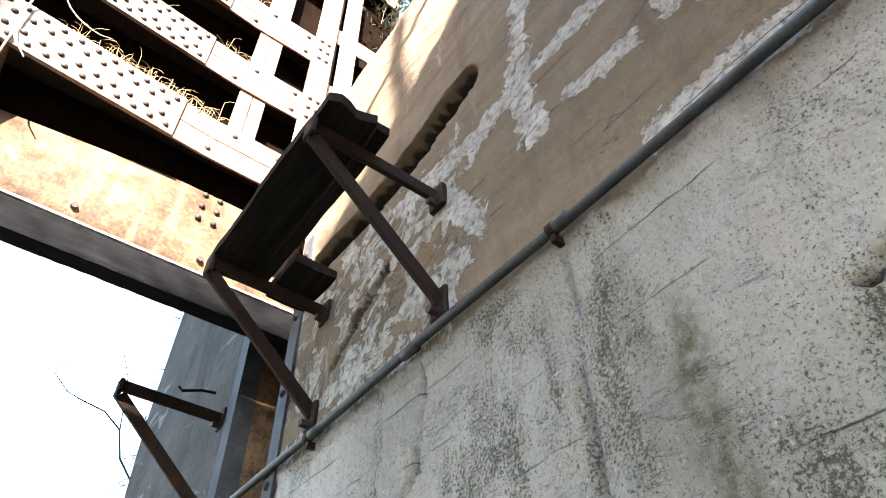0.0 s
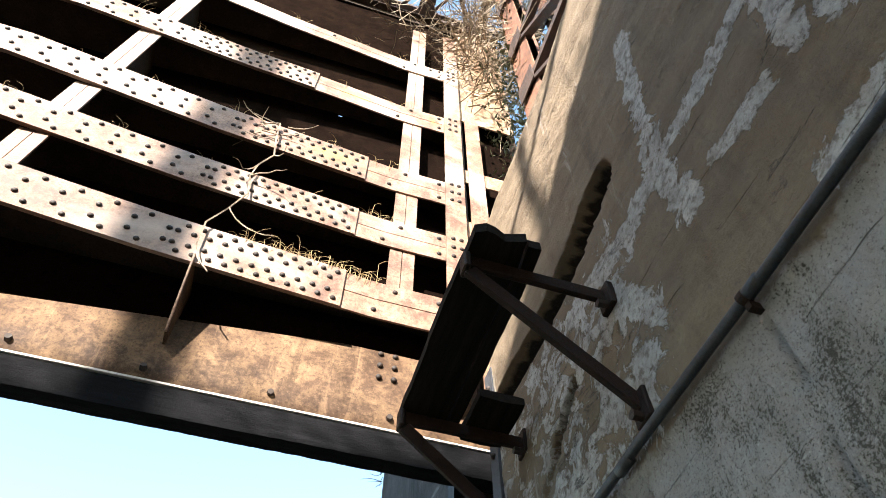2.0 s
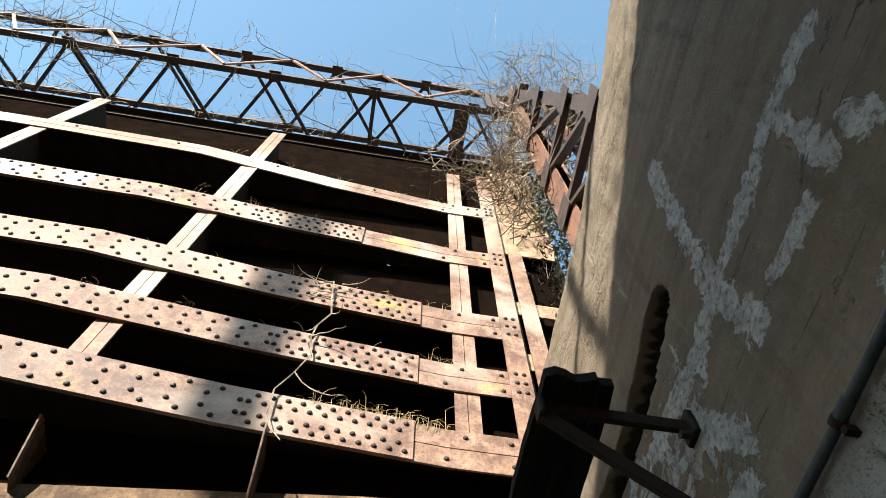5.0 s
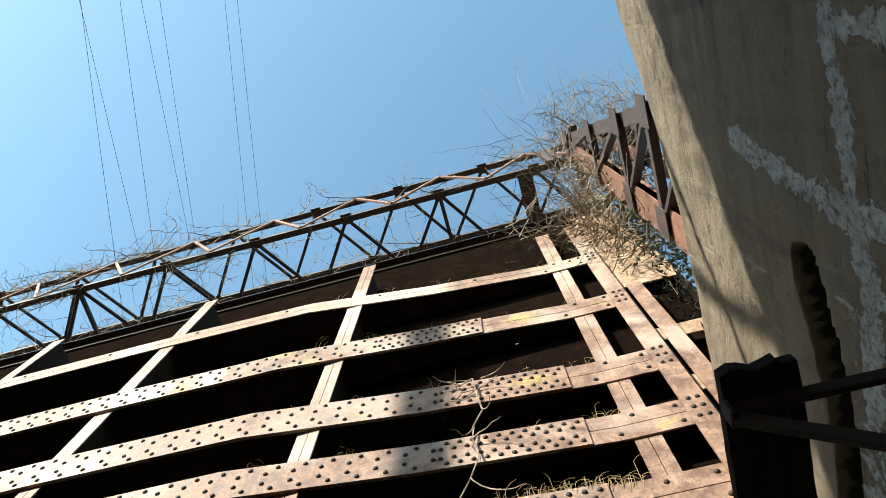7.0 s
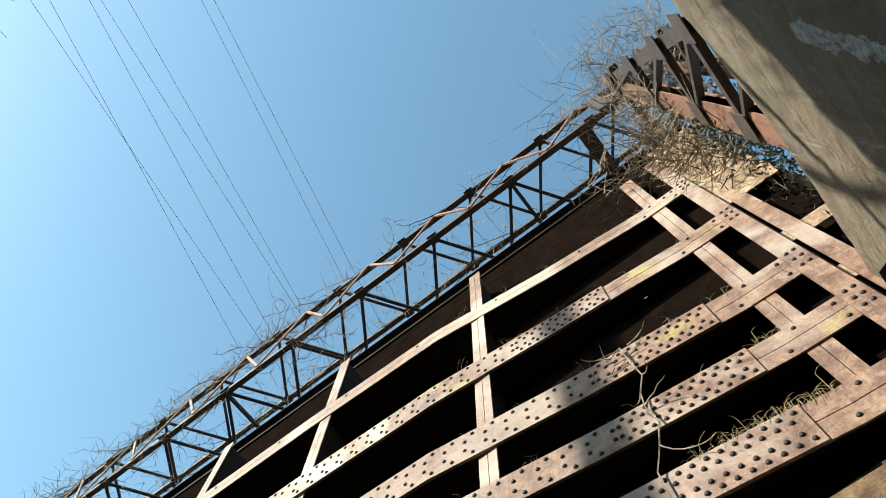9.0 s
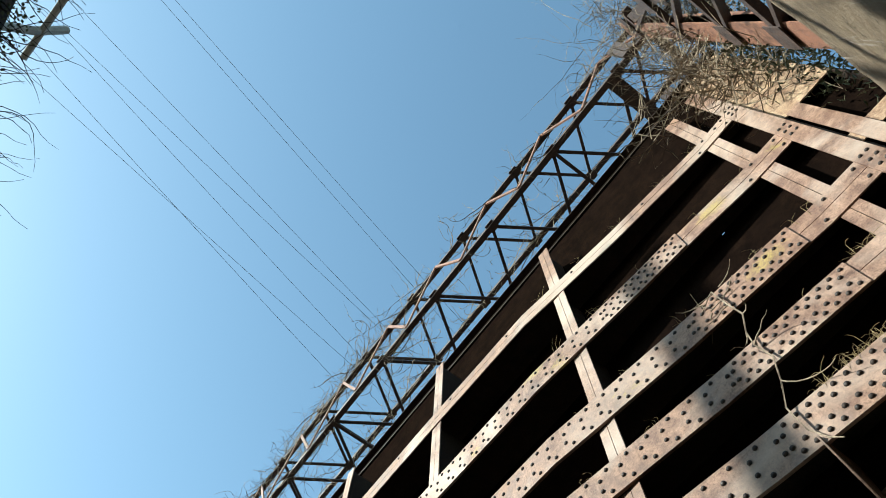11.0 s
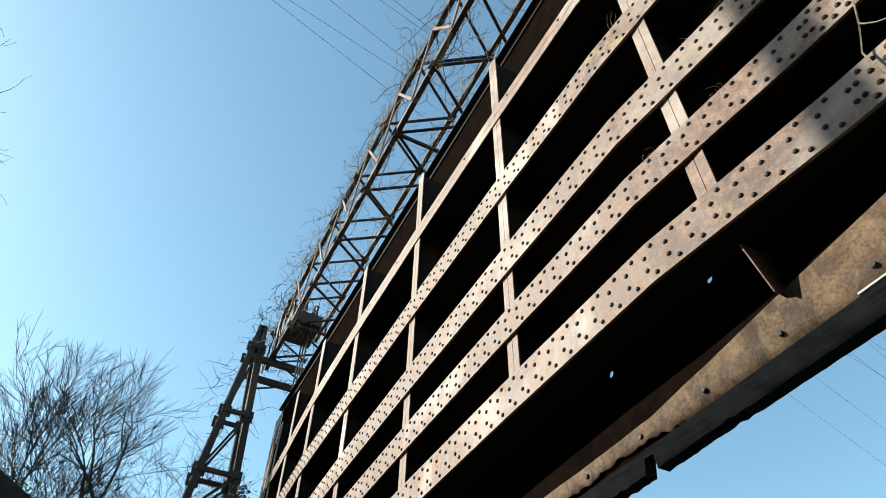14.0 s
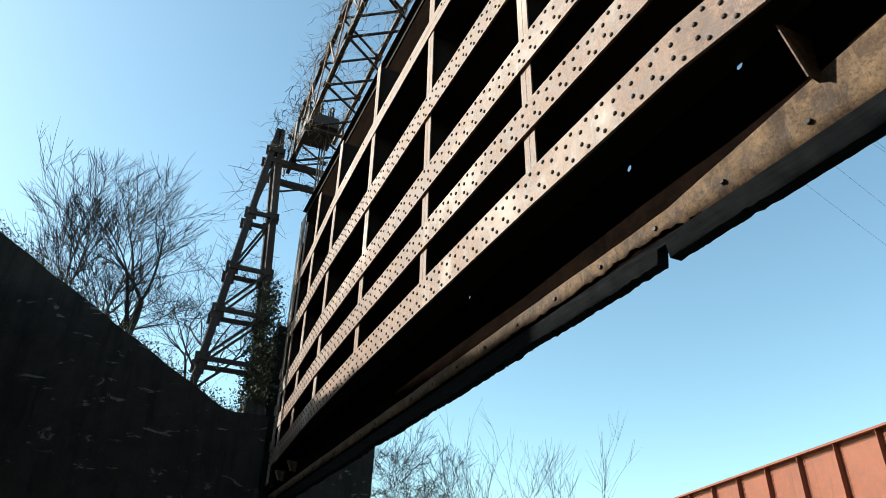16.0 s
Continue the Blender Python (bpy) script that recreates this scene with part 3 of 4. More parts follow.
def strip_mesh(bm, x0, x1, z0, z1, proud, thick, wob=0.0):
    """A plate standing along the bowed face of the gate, from x0 down to x1."""
    xs = sorted({x0, x1, *[x for x, _ in NODES if x1 < x < x0], *[x0 - (x0 - x1) * k / 30 for k in range(31)]}, reverse=True)
    rows = []
    for x in xs:
        y = face_y(x) - proud + wob * fbm(x * 0.8, z0, 3)
        low, high = z0 - girder_drop(z0, x), z1 - girder_drop(z0, x)
        rows.append([bm.verts.new(p) for p in ((x, y, low), (x, y, high), (x, y + thick, high), (x, y + thick, low))])
    for a, b in zip(rows, rows[1:]):
        for k in range(4):
            bm.faces.new((a[k], b[k], b[(k + 1) % 4], a[(k + 1) % 4]))
    bm.faces.new(rows[0])
    bm.faces.new(rows[-1][::-1])


def rivet_mesh(r=0.0185):
    bm = bmesh.new()
    rings = []
    for q, h in ((1.0, 0.0), (0.86, 0.55), (0.45, 0.9)):
        rings.append([bm.verts.new((r * q * math.cos(k * math.pi / 4), -h * r * 0.85, r * q * math.sin(k * math.pi / 4))) for k in range(8)])
    for a, b in zip(rings, rings[1:]):
        for k in range(8):
            bm.faces.new((a[k], a[(k + 1) % 8], b[(k + 1) % 8], b[k]))
    bm.faces.new(rings[-1])
    return finish(bm, smooth=True)


RIVET = rivet_mesh()
RIVET.materials.append(M_RIVET)


def put_rivets(places, parent, near_limit):
    """The nearest rivets are parts of their own; the rest are one mesh."""
    near = sorted(places, key=lambda p: -p[0])[:near_limit]
    for p in near:
        ob = new("rivet", RIVET)
        ob.parent, ob.location = parent, p
    rest = sorted(places, key=lambda p: -p[0])[near_limit:]
    if rest:
        base = [v.co.copy() for v in RIVET.vertices]
        polys = [tuple(p.vertices) for p in RIVET.polygons]
        vs, fs = [], []
        for p in rest:
            k = len(vs)
            vs += [(p[0] + c.x, p[1] + c.y, p[2] + c.z) for c in base]
            fs += [tuple(i + k for i in poly) for poly in polys]
        me = bpy.data.meshes.new("rivets")
        me.from_pydata(vs, [], fs)
        for q in me.polygons:
            q.use_smooth = True
        tagged(part("rivets", me, M_RIVET, parent), kind="stuff")


gate = thing("lift_gate", "huge raised riveted steel lift gate, rusty and sunlit", "sluice gate")

# The skin plate, with round holes that show the sky.
HOLES = [(-1.085, 6.775, 0.030), (-2.35, 7.991, 0.026), (-0.005, 7.857, 0.024), (-1.078, 5.989, 0.020), (-3.496, 7.945, 0.020), (-2.307, 6.824, 0.020), (-2.131, 5.054, 0.027), (-3.235, 4.986, 0.028), (-2.30, 5.20, 0.013), (-3.42, 5.15, 0.013), (-5.2, 6.15, 0.018), (-5.9, 5.05, 0.020)]


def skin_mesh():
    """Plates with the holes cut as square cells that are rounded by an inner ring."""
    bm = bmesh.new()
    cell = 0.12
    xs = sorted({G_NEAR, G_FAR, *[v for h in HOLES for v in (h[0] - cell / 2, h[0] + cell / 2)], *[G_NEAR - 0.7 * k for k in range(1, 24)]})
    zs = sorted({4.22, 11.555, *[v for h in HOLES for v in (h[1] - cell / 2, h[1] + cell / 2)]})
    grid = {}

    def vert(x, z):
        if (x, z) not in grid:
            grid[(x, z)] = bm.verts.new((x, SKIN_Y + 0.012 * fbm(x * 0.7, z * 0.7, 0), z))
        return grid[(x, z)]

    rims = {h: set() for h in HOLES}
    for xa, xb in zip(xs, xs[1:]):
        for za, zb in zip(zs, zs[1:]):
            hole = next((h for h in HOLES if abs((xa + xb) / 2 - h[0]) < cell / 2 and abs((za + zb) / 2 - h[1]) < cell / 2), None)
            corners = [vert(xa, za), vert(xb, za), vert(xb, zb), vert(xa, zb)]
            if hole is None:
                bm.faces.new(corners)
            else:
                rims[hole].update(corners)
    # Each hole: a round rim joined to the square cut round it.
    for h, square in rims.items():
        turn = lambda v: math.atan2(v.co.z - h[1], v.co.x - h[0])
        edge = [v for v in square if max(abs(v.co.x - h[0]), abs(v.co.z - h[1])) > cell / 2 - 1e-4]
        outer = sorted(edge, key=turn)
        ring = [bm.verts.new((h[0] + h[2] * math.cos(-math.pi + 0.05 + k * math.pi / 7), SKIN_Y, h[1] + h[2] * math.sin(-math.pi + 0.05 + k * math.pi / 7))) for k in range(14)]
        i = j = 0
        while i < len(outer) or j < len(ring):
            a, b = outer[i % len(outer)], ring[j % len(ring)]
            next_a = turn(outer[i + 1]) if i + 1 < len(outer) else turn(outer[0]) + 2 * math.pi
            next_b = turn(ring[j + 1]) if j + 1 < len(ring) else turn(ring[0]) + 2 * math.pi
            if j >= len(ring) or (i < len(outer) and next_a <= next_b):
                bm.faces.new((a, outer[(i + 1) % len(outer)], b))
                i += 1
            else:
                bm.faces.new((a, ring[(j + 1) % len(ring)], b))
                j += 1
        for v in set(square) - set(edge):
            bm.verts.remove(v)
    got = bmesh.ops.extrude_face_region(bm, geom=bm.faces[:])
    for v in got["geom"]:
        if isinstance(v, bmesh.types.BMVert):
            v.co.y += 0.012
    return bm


skin = part("skin_plate", skin_mesh(), M_SKIN_DARK, gate, "black steel plate pierced by round holes, shade put into its colour")
# The apron: bare rusty plate below the lowest girder, its lower edge eaten away; its top is cut along the girder's
# shadow line.
bm = bmesh.new()
rows = []
for k in range(680):
    x = G_NEAR - 0.025 * k
    eaten = 0.018 * max(0.0, fbm(x * 1.1, 3, 0)) + 0.03 * abs(fbm(x * 5, 1, 0)) + 0.014 * abs(fbm(x * 21, 4, 0)) if x < -2.2 else 0.0
    eaten += 0.05 * max(0.0, min(1.0, (-2.5 - x + 0.25 * fbm(x * 7, 2, 2)) / 0.35))
    # Top edge stands in for the girder's shadow edge on the skin.
    head = 4.80 if x > 0.4 else 4.80 - 0.115 * (0.4 - x) if x > -1.6 else 4.57 - 0.16 * max(0.0, min(1.0, (-1.6 - x) / 1.3)) + 0.01 * fbm(x, 8, 0)
    buckle = 0.012 * fbm(x * 0.8, 0, 2) if x < -2.0 else 0.006 * fbm(x * 0.8, 0, 2)
    rows.append([bm.verts.new(p) for p in ((x, SKIN_Y + buckle - eaten * 0.5, 4.21 + eaten), (x, SKIN_Y - 0.022 + buckle * 0.6, 4.34), (x, SKIN_Y - 0.036, head), (x, SKIN_Y - 0.026, head), (x, SKIN_Y - 0.012 + buckle * 0.6, 4.34), (x, SKIN_Y + 0.01 + buckle - eaten * 0.5, 4.21 + eaten))])
for a, b in zip(rows, rows[1:]):
    for k in range(6):
        bm.faces.new((a[k], b[k], b[(k + 1) % 6], a[(k + 1) % 6]))
bm.faces.new(rows[0])
bm.faces.new(rows[-1][::-1])
apron = part("apron_plate", bm, M_SKIN, gate, "tan rust-streaked steel apron plate, top cut along a shadow line, lower edge eaten", smooth=True)
# The rolled top edge.
bm = bmesh.new()
bm_angle(bm, (G_NEAR, SKIN_Y - 0.016, 11.565), (G_FAR, SKIN_Y - 0.016, 11.565), 0.11, 0.014, (0, -1, 0), (0, 0, -1))
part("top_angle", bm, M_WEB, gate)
bm = bmesh.new()
for x in np.arange(1.3, -15.0, -0.62):
    bm_rod(bm, (x, SKIN_Y - 0.012, 4.335 + 0.012 * fbm(x, 0, 0)), (x, SKIN_Y - 0.040, 4.335), 0.021, 0.016, n=8)
tagged(part("bolt_row", bm, M_RIVET, apron), kind="stuff")
put_rivets([(0.60 + 0.085 * i, SKIN_Y - 0.036, 4.60 + 0.09 * j) for i in range(2) for j in range(3)], apron, 6)

for z0, wide, cover in GIRDERS:
    bm = bmesh.new()
    zm = z0 + wide / 2
    xs = [1.0 - 15.7 * k / 40 for k in range(41)]
    top = [[bm.verts.new(p) for p in ((x, face_y(x) + 0.012, zm - girder_drop(zm, x) - 0.006), (x, face_y(x) + 0.012, zm - girder_drop(zm, x) + 0.006), (x, SKIN_Y + 0.004, zm - girder_drop(zm, x) + 0.006), (x, SKIN_Y + 0.004, zm - girder_drop(zm, x) - 0.006))] for x in xs]
    for a, b in zip(top, top[1:]):
        for k in range(4):
            bm.faces.new((a[k], b[k], b[(k + 1) % 4], a[(k + 1) % 4]))
    bm.faces.new(top[0])
    bm.faces.new(top[-1][::-1])
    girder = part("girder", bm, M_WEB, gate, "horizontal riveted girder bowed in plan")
    for lo, hi in ((z0, zm - 0.004), (zm + 0.004, z0 + wide)):
        bm = bmesh.new()
        strip_mesh(bm, 1.0, -14.7, lo, hi, 0.0, 0.014, 0.004)
        part("flange_angle", bm, M_FLANGE, girder)
    places = []
    if cover is not None:
        bm = bmesh.new()
        strip_mesh(bm, cover, -14.0, z0 - 0.006, z0 + wide + 0.006, 0.016, 0.013)
        part("cover_plate", bm, M_FLANGE, girder, "pale weathered steel cover plate studded with rivets")
        x, k = cover - 0.05, 0
        while x > -13.95:
            dense = x > cover - 1.0
            for row, off in enumerate((-0.37, -0.17, 0.17, 0.37)):
                if not dense and ((row in (1, 2)) != (k % 2 == 1)):
                    continue
                px = x - (0.04 if dense and row in (1, 2) else 0.0)
                places.append((px, face_y(px) - 0.016, zm - girder_drop(zm, px) + off * wide))
            x -= 0.088 if dense else (0.072 if k % 2 == 0 else 0.118)
            k += 1
        put_rivets(places, girder, 110)
    else:
        for x in np.arange(0.8, -14.5, -1.1):
            places.append((x, face_y(x), zm + 0.06))
        put_rivets(places, girder, 20)
    put_rivets([(0.90, 2.745, zm - 0.3 * wide), (0.90, 2.745, zm + 0.3 * wide), (0.62, 2.745, zm + 0.32 * wide), (0.5, 2.745, zm - 0.3 * wide)], girder, 4)

# Upright stiffeners between the girders: two angles with a seam, and the diaphragm behind.
edges = [(z0, z0 + w) for z0, w, _ in GIRDERS]
spans = [(a[1] + 0.002 - (0.16 if a[0] > 7.6 else 0.0), b[0] - 0.002) for a, b in zip(edges, edges[1:])] + [(edges[-1][1] + 0.002, 10.62)]
for x in STIFF_X:
    half = 0.085
    for lo, hi in spans:
        bm = bmesh.new()
        for a, b in ((x - half, x - 0.003), (x + 0.003, x + half)):
            bm_box(bm, (a, face_y(x) + 0.016, lo), (b, face_y(x) + 0.030, hi))
        st = part("stiffener", bm, M_FLANGE, gate)
        bm = bmesh.new()
        bm_box(bm, (x - 0.006, face_y(x) + 0.030, lo), (x + 0.006, SKIN_Y + 0.004, hi))
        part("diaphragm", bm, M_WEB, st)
# Tapered knee plates under the lowest girder.
for x, upper in ((-0.52, 4.95), (-1.67, 4.84), (-13.0, 4.7), (-14.0, 4.7)):
    y = SKIN_Y - 0.10 - 0.42 * (upper - 4.52)
    bm = bmesh.new()
    a = [bm.verts.new((x + s, p, q)) for s in (-0.007, 0.007) for p, q in ((y, upper), (SKIN_Y, upper), (SKIN_Y - 0.02, 4.50), (SKIN_Y - 0.10, 4.52))]
    for f in ((3, 2, 1, 0), (4, 5, 6, 7), (0, 1, 5, 4), (1, 2, 6, 5), (2, 3, 7, 6), (3, 0, 4, 7)):
        bm.faces.new([a[i] for i in f])
    knee = part("knee_plate", bm, M_SKIN, gate)
    bm = bmesh.new()
    bm_beam(bm, (x, y, upper), (x, SKIN_Y - 0.10, 4.52), 0.06, 0.010, (1, 0, 0))
    part("knee_flange", bm, M_FLANGE, knee)


def end_post(x0, x1, xa, xb):
    """The upright plate at an end of the gate and the boxed end beyond it."""
    bm = bmesh.new()
    bm_box(bm, (x0, 2.725, 4.55), (x1, 2.740, 10.6))
    post = part("end_post", bm, M_FLANGE, gate, "pale rusty upright end plate with rivets")
    pts = [(x, 2.725, z0 + w * q) for z0, w, _ in GIRDERS for q in (0.15, 0.5, 0.85) for x in (x0 + 0.05, x1 - 0.05)]
    put_rivets(pts, post, len(pts))
    inner, outer = (xa, xb) if abs(xa) < abs(xb) else (xb, xa)
    sign = 1 if outer > inner else -1
    bm = bmesh.new()
    lo, hi = sorted((inner + sign * 0.03, inner + sign * 0.17))
    bm_box(bm, (lo, 2.76, 4.55), (hi, 2.775, 8.2))
    part("edge_strip", bm, M_FLANGE, gate)
    bm = bmesh.new()
    bm_box(bm, (xa, 2.80, 8.25), (xb, 2.815, 11.2))
    part("end_plate", bm, M_END, gate, "large flat brown rusted end plate")
    for z in (5.3, 6.1, 6.95):
        bm = bmesh.new()
        bm_box(bm, (xa, 2.79, z), (xb, 2.80, z + 0.22))
        part("end_rib", bm, M_END, gate)
    bm = bmesh.new()
    bm_box(bm, (min(xa, xb), 2.81, 4.5), (min(xa, xb) + 0.02, SKIN_Y - 0.02, 10.3))
    bm_box(bm, (max(xa, xb) - 0.02, 2.81, 4.5), (max(xa, xb), SKIN_Y - 0.02, 10.3))
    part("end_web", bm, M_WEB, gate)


end_post(0.95, 1.11, 1.14, 1.72)
end_post(-14.72, -14.52, -15.28, -14.76)

bm = bmesh.new()
strip = [(G_NEAR - 0.05 - 0.02 * k) for k in range(830)]
rows = []
for x in strip:
    rot = (0.012 * abs(fbm(x * 1.4, 0, 5)) + 0.016 * abs(fbm(x * 9, 6, 5))) * (0.35 if x > -2.0 else 1.0) + (0.035 * max(0, round(3 * fbm(x * 0.9, 2, 5)) / 3) + 0.02 * abs(fbm(x * 4, 2, 1)) if x < -3 else 0)
    rot += 0.11 if -3.03 < x < -2.92 else 0.0
    low = 4.03 + rot
    rows.append([bm.verts.new(p) for p in ((x, 2.862, low), (x, 2.862, 4.198), (x, 2.956, 4.202), (x, 2.956, low))])
for a, b in zip(rows, rows[1:]):
    for k in range(4):
        bm.faces.new((a[k], b[k], b[(k + 1) % 4], a[(k + 1) % 4]))
bm.faces.new(rows[0])
bm.faces.new(rows[-1][::-1])
part("sill_timber", bm, M_TIMBER, gate, "weathered timber sill beam along the bottom, shade put into its black")
bm = bmesh.new()
bm_box(bm, (-1.3, 2.852, 4.204), (1.3, SKIN_Y - 0.004, 4.216))
part("seal_strip", bm, M_SEAL, gate, "pale worn seal strip")


# ---- hoist bridge above the gate ----
TZ0, TZ1, TYF, TYB = 12.95, 14.35, 2.31, 3.48
bridge = thing("hoist_bridge", "dark latticed steel hoist bridge overgrown with dry vines", "truss bridge")
for nm, y, z, h in (("bottom_chord", TYF, TZ0, 0.11), ("bottom_chord", TYB, TZ0, 0.11), ("top_chord", TYF, TZ1, 0.09), ("top_chord", TYB, TZ1, 0.09)):
    bm = bmesh.new()
    bm_beam(bm, (2.75, y, z), (-15.7, y, z), 0.10, h)
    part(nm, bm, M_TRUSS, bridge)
PITCH = 1.61
k = 0
x = 2.565
while x > -15.4:
    for z in (TZ0, TZ1):
        s = 0.0 if z == TZ0 else PITCH / 2
        for a, b in (((x - s, TYF, z), (x - s - PITCH / 2, TYB, z)), ((x - s - PITCH / 2, TYB, z), (x - s - PITCH, TYF, z))):
            bm = bmesh.new()
            bm_beam(bm, a, b, 0.055, 0.03)
            part("lacing_bar", bm, M_TRUSS, bridge)
        for px, py in ((x - s, TYF), (x - s - PITCH / 2, TYB)):
            bm = bmesh.new()
            bm_box(bm, (px - 0.09, py - 0.09, z - 0.02), (px + 0.09, py + 0.09, z + 0.02))
            part("gusset", bm, M_TRUSS, bridge)
    # Front bars take the sunlit steel colour.
    for xa, za, xb, zb in ((x - PITCH / 2, TZ0, x - PITCH, TZ1), (x - PITCH, TZ1, x - 1.5 * PITCH, TZ0)):
        bm = bmesh.new()
        bm_beam(bm, (xa, TYF - 0.06, za), (xb, TYF - 0.06, zb), 0.03, 0.055)
        part("web_bar", bm, M_STEEL_SUNLIT, bridge, "sunlit rusty web bar")
    if k % 4 == 2:
        bm = bmesh.new()
        bm_beam(bm, (x, TYF, TZ0 - 0.03), (x, TYB, TZ0 - 0.03), 0.06, 0.06)
        part("cross_beam", bm, M_TRUSS, bridge)
    x -= PITCH
    k += 1
bm = bmesh.new()
bm_box(bm, (0.66, TYF, TZ0 - 0.05), (0.90, TYB, TZ0 - 0.02))
part("batten_plate", bm, M_TRUSS, bridge, "dark batten plate across the end bay")


def tower(x, mirror):
    """A two-legged lattice tower standing on the pier."""
    t = thing("hoist_tower", "rust-red steel lattice hoist tower standing on the pier", "steel tower", "hoist towers")
    low, high = (6.3 if mirror < 0 else 5.8), 13.9

    def leg(u, q):
        z = low + (high - low) * q
        if mirror > 0:
            return (0.75 + 1.36 * q, z) if u == 0 else (2.17, z)
        return (0.93 + 0.90 * q, z) if u == 0 else (2.32 - 0.42 * q, z)

    for xx in (x, x + mirror * 0.6):
        for u in (0, 1):
            (y0, z0), (y1, z1) = leg(u, 0), leg(u, 1)
            bm = bmesh.new()
            bm_angle(bm, (xx, y0 - 0.07, z0), (xx, y1 - 0.07, z1), 0.16, 0.015, (0, 1, 0), (mirror, 0, 0))
            bm_angle(bm, (xx + mirror * 0.2, y0 - 0.07, z0), (xx + mirror * 0.2, y1 - 0.07, z1), 0.16, 0.015, (0, 1, 0), (-mirror, 0, 0))
            # Only the near inner leg gets the sunlit colour; other legs stay dark.
            part("leg", bm, M_STEEL_SUNLIT if u and mirror > 0 else M_TRUSS, t)
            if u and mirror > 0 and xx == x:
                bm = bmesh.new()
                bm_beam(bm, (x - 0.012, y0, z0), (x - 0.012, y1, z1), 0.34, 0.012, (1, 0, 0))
                part("leg_plate", bm, M_STEEL_SUNLIT, t, "rust-red plated face of the leg")
        last = None
        for q in (0.11, 0.27, 0.42, 0.63, 0.90):
            (ya, z), (yb, _) = leg(0, q), leg(1, q)
            bm = bmesh.new()
            bm_beam(bm, (xx, ya - 0.08, z), (xx, yb + 0.08, z), 0.08, 0.10)
            strut = part("strut", bm, M_TRUSS, t)
            for yg in (ya, yb):
                bm = bmesh.new()
                bm_box(bm, (xx - 0.055, yg - 0.15, z - 0.16), (xx - 0.043, yg + 0.15, z + 0.16))
                part("gusset", bm, M_TRUSS, strut)
            if last:
                bm = bmesh.new()
                bm_beam(bm, (xx, last[0], last[2]), (xx, yb, z), 0.05, 0.09, (1, 0, 0))
                part("diagonal", bm, M_TRUSS, t)
            last = (ya, yb, z)
    for xx in (x + mirror * 0.05, x + mirror * 0.95):
        bm = bmesh.new()
        bm_box(bm, (xx - 0.07, 1.75, 12.75), (xx + 0.07, 3.5, 12.9))
        part("head_beam", bm, M_TRUSS, t, "dark heavy head beam")
    for dx, y in ((-0.35, 2.24), (-0.35, 3.48)):
        bm = bmesh.new()
        bm_box(bm, (x + mirror * dx - 0.12, y - 0.03, 12.85), (x + mirror * dx + 0.12, y + 0.03, 14.1))
        part("end_plate", bm, M_TRUSS, t)
    for u in (0, 1):
        bm = bmesh.new()
        y0 = leg(u, 0)[0]
        bm_box(bm, (min(x, x + mirror * 1.1) - 0.1, y0 - 0.2, low - 0.5), (max(x, x + mirror * 1.1) + 0.1, y0 + 0.2, low + 0.07))
        part("base_plate", bm, M_CONC, t)


tower(1.62, 1)
tower(-15.15, -1)


def hoist_gear(x):
    """Chain wheels and a gear case on the bridge."""
    g = thing("hoist_gear", "dark rusty hoist machinery with chain wheels on the bridge", "machinery", "hoist machinery")
    bm = bmesh.new()
    bm_box(bm, (x - 0.5, 2.25, 13.0), (x + 0.5, 3.05, 13.35))
    part("gear_case", bm, M_TRUSS, g, bevel=0.02)
    for dx, y, z, r in ((-0.15, 2.30, 13.55, 0.42), (0.25, 2.55, 13.5, 0.30), (-0.1, 2.9, 13.55, 0.42)):
        bm = bmesh.new()
        for k in range(28):
            a, b = k * math.pi / 14, (k + 1) * math.pi / 14
            q = r * (1.06 if k % 2 else 0.97)
            bm_beam(bm, (x + dx + q * math.cos(a), y, z + q * math.sin(a)), (x + dx + q * math.cos(b), y, z + q * math.sin(b)), 0.07, 0.05, (0, 1, 0))
        for k in range(5):
            a = k * 2 * math.pi / 5
            bm_beam(bm, (x + dx, y, z), (x + dx + r * math.cos(a), y, z + r * math.sin(a)), 0.05, 0.05, (0, 1, 0))
        part("chain_wheel", bm, M_TRUSS, g)
    bm = bmesh.new()
    bm_rod(bm, (x - 0.15, 2.2, 13.55), (x - 0.15, 3.1, 13.55), 0.05)
    part("shaft", bm, M_TRUSS, g)
    for k in range(3):
        bm = bmesh.new()
        bm_rod(bm, (x + 0.22 - 0.3 * k, 2.82, 11.6), (x + 0.22 - 0.3 * k, 2.82, 13.2), 0.022, n=6)
        part("lifting_rod", bm, M_TRUSS, g)


hoist_gear(-13.9)

# ---- road bridge behind, which shades the near wall ----
bm = bmesh.new()
rows = []
for k in range(70):
    x = 7.0 - 0.35 * k
    rows.append([bm.verts.new(p) for p in ((x, -3.4 + 0.02 * fbm(x, 0, 0), 3.4), (x, -3.4 + 0.03 * fbm(x * 2, 1, 0), 8.17 + 0.05 * fbm(x, 5, 1)), (x, -9.0, 8.17), (x, -9.0, 3.4))])
for a, b in zip(rows, rows[1:]):
    for k in range(4):
        bm.faces.new((a[k], b[k], b[(k + 1) % 4], a[(k + 1) % 4]))
bm.faces.new(rows[0])
bm.faces.new(rows[-1][::-1])
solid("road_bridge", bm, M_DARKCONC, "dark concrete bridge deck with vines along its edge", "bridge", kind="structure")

# ---- the railway girder beyond ----
rail = thing("plate_girder_bridge", "red-oxide painted steel plate girder railway bridge", "railway bridge")
ORG, DIR = Vector((-14.0, 20.75, 0)), Vector((-1.0, 0.25, 0)).normalized()
SIDE = Vector((DIR.y, -DIR.x, 0))
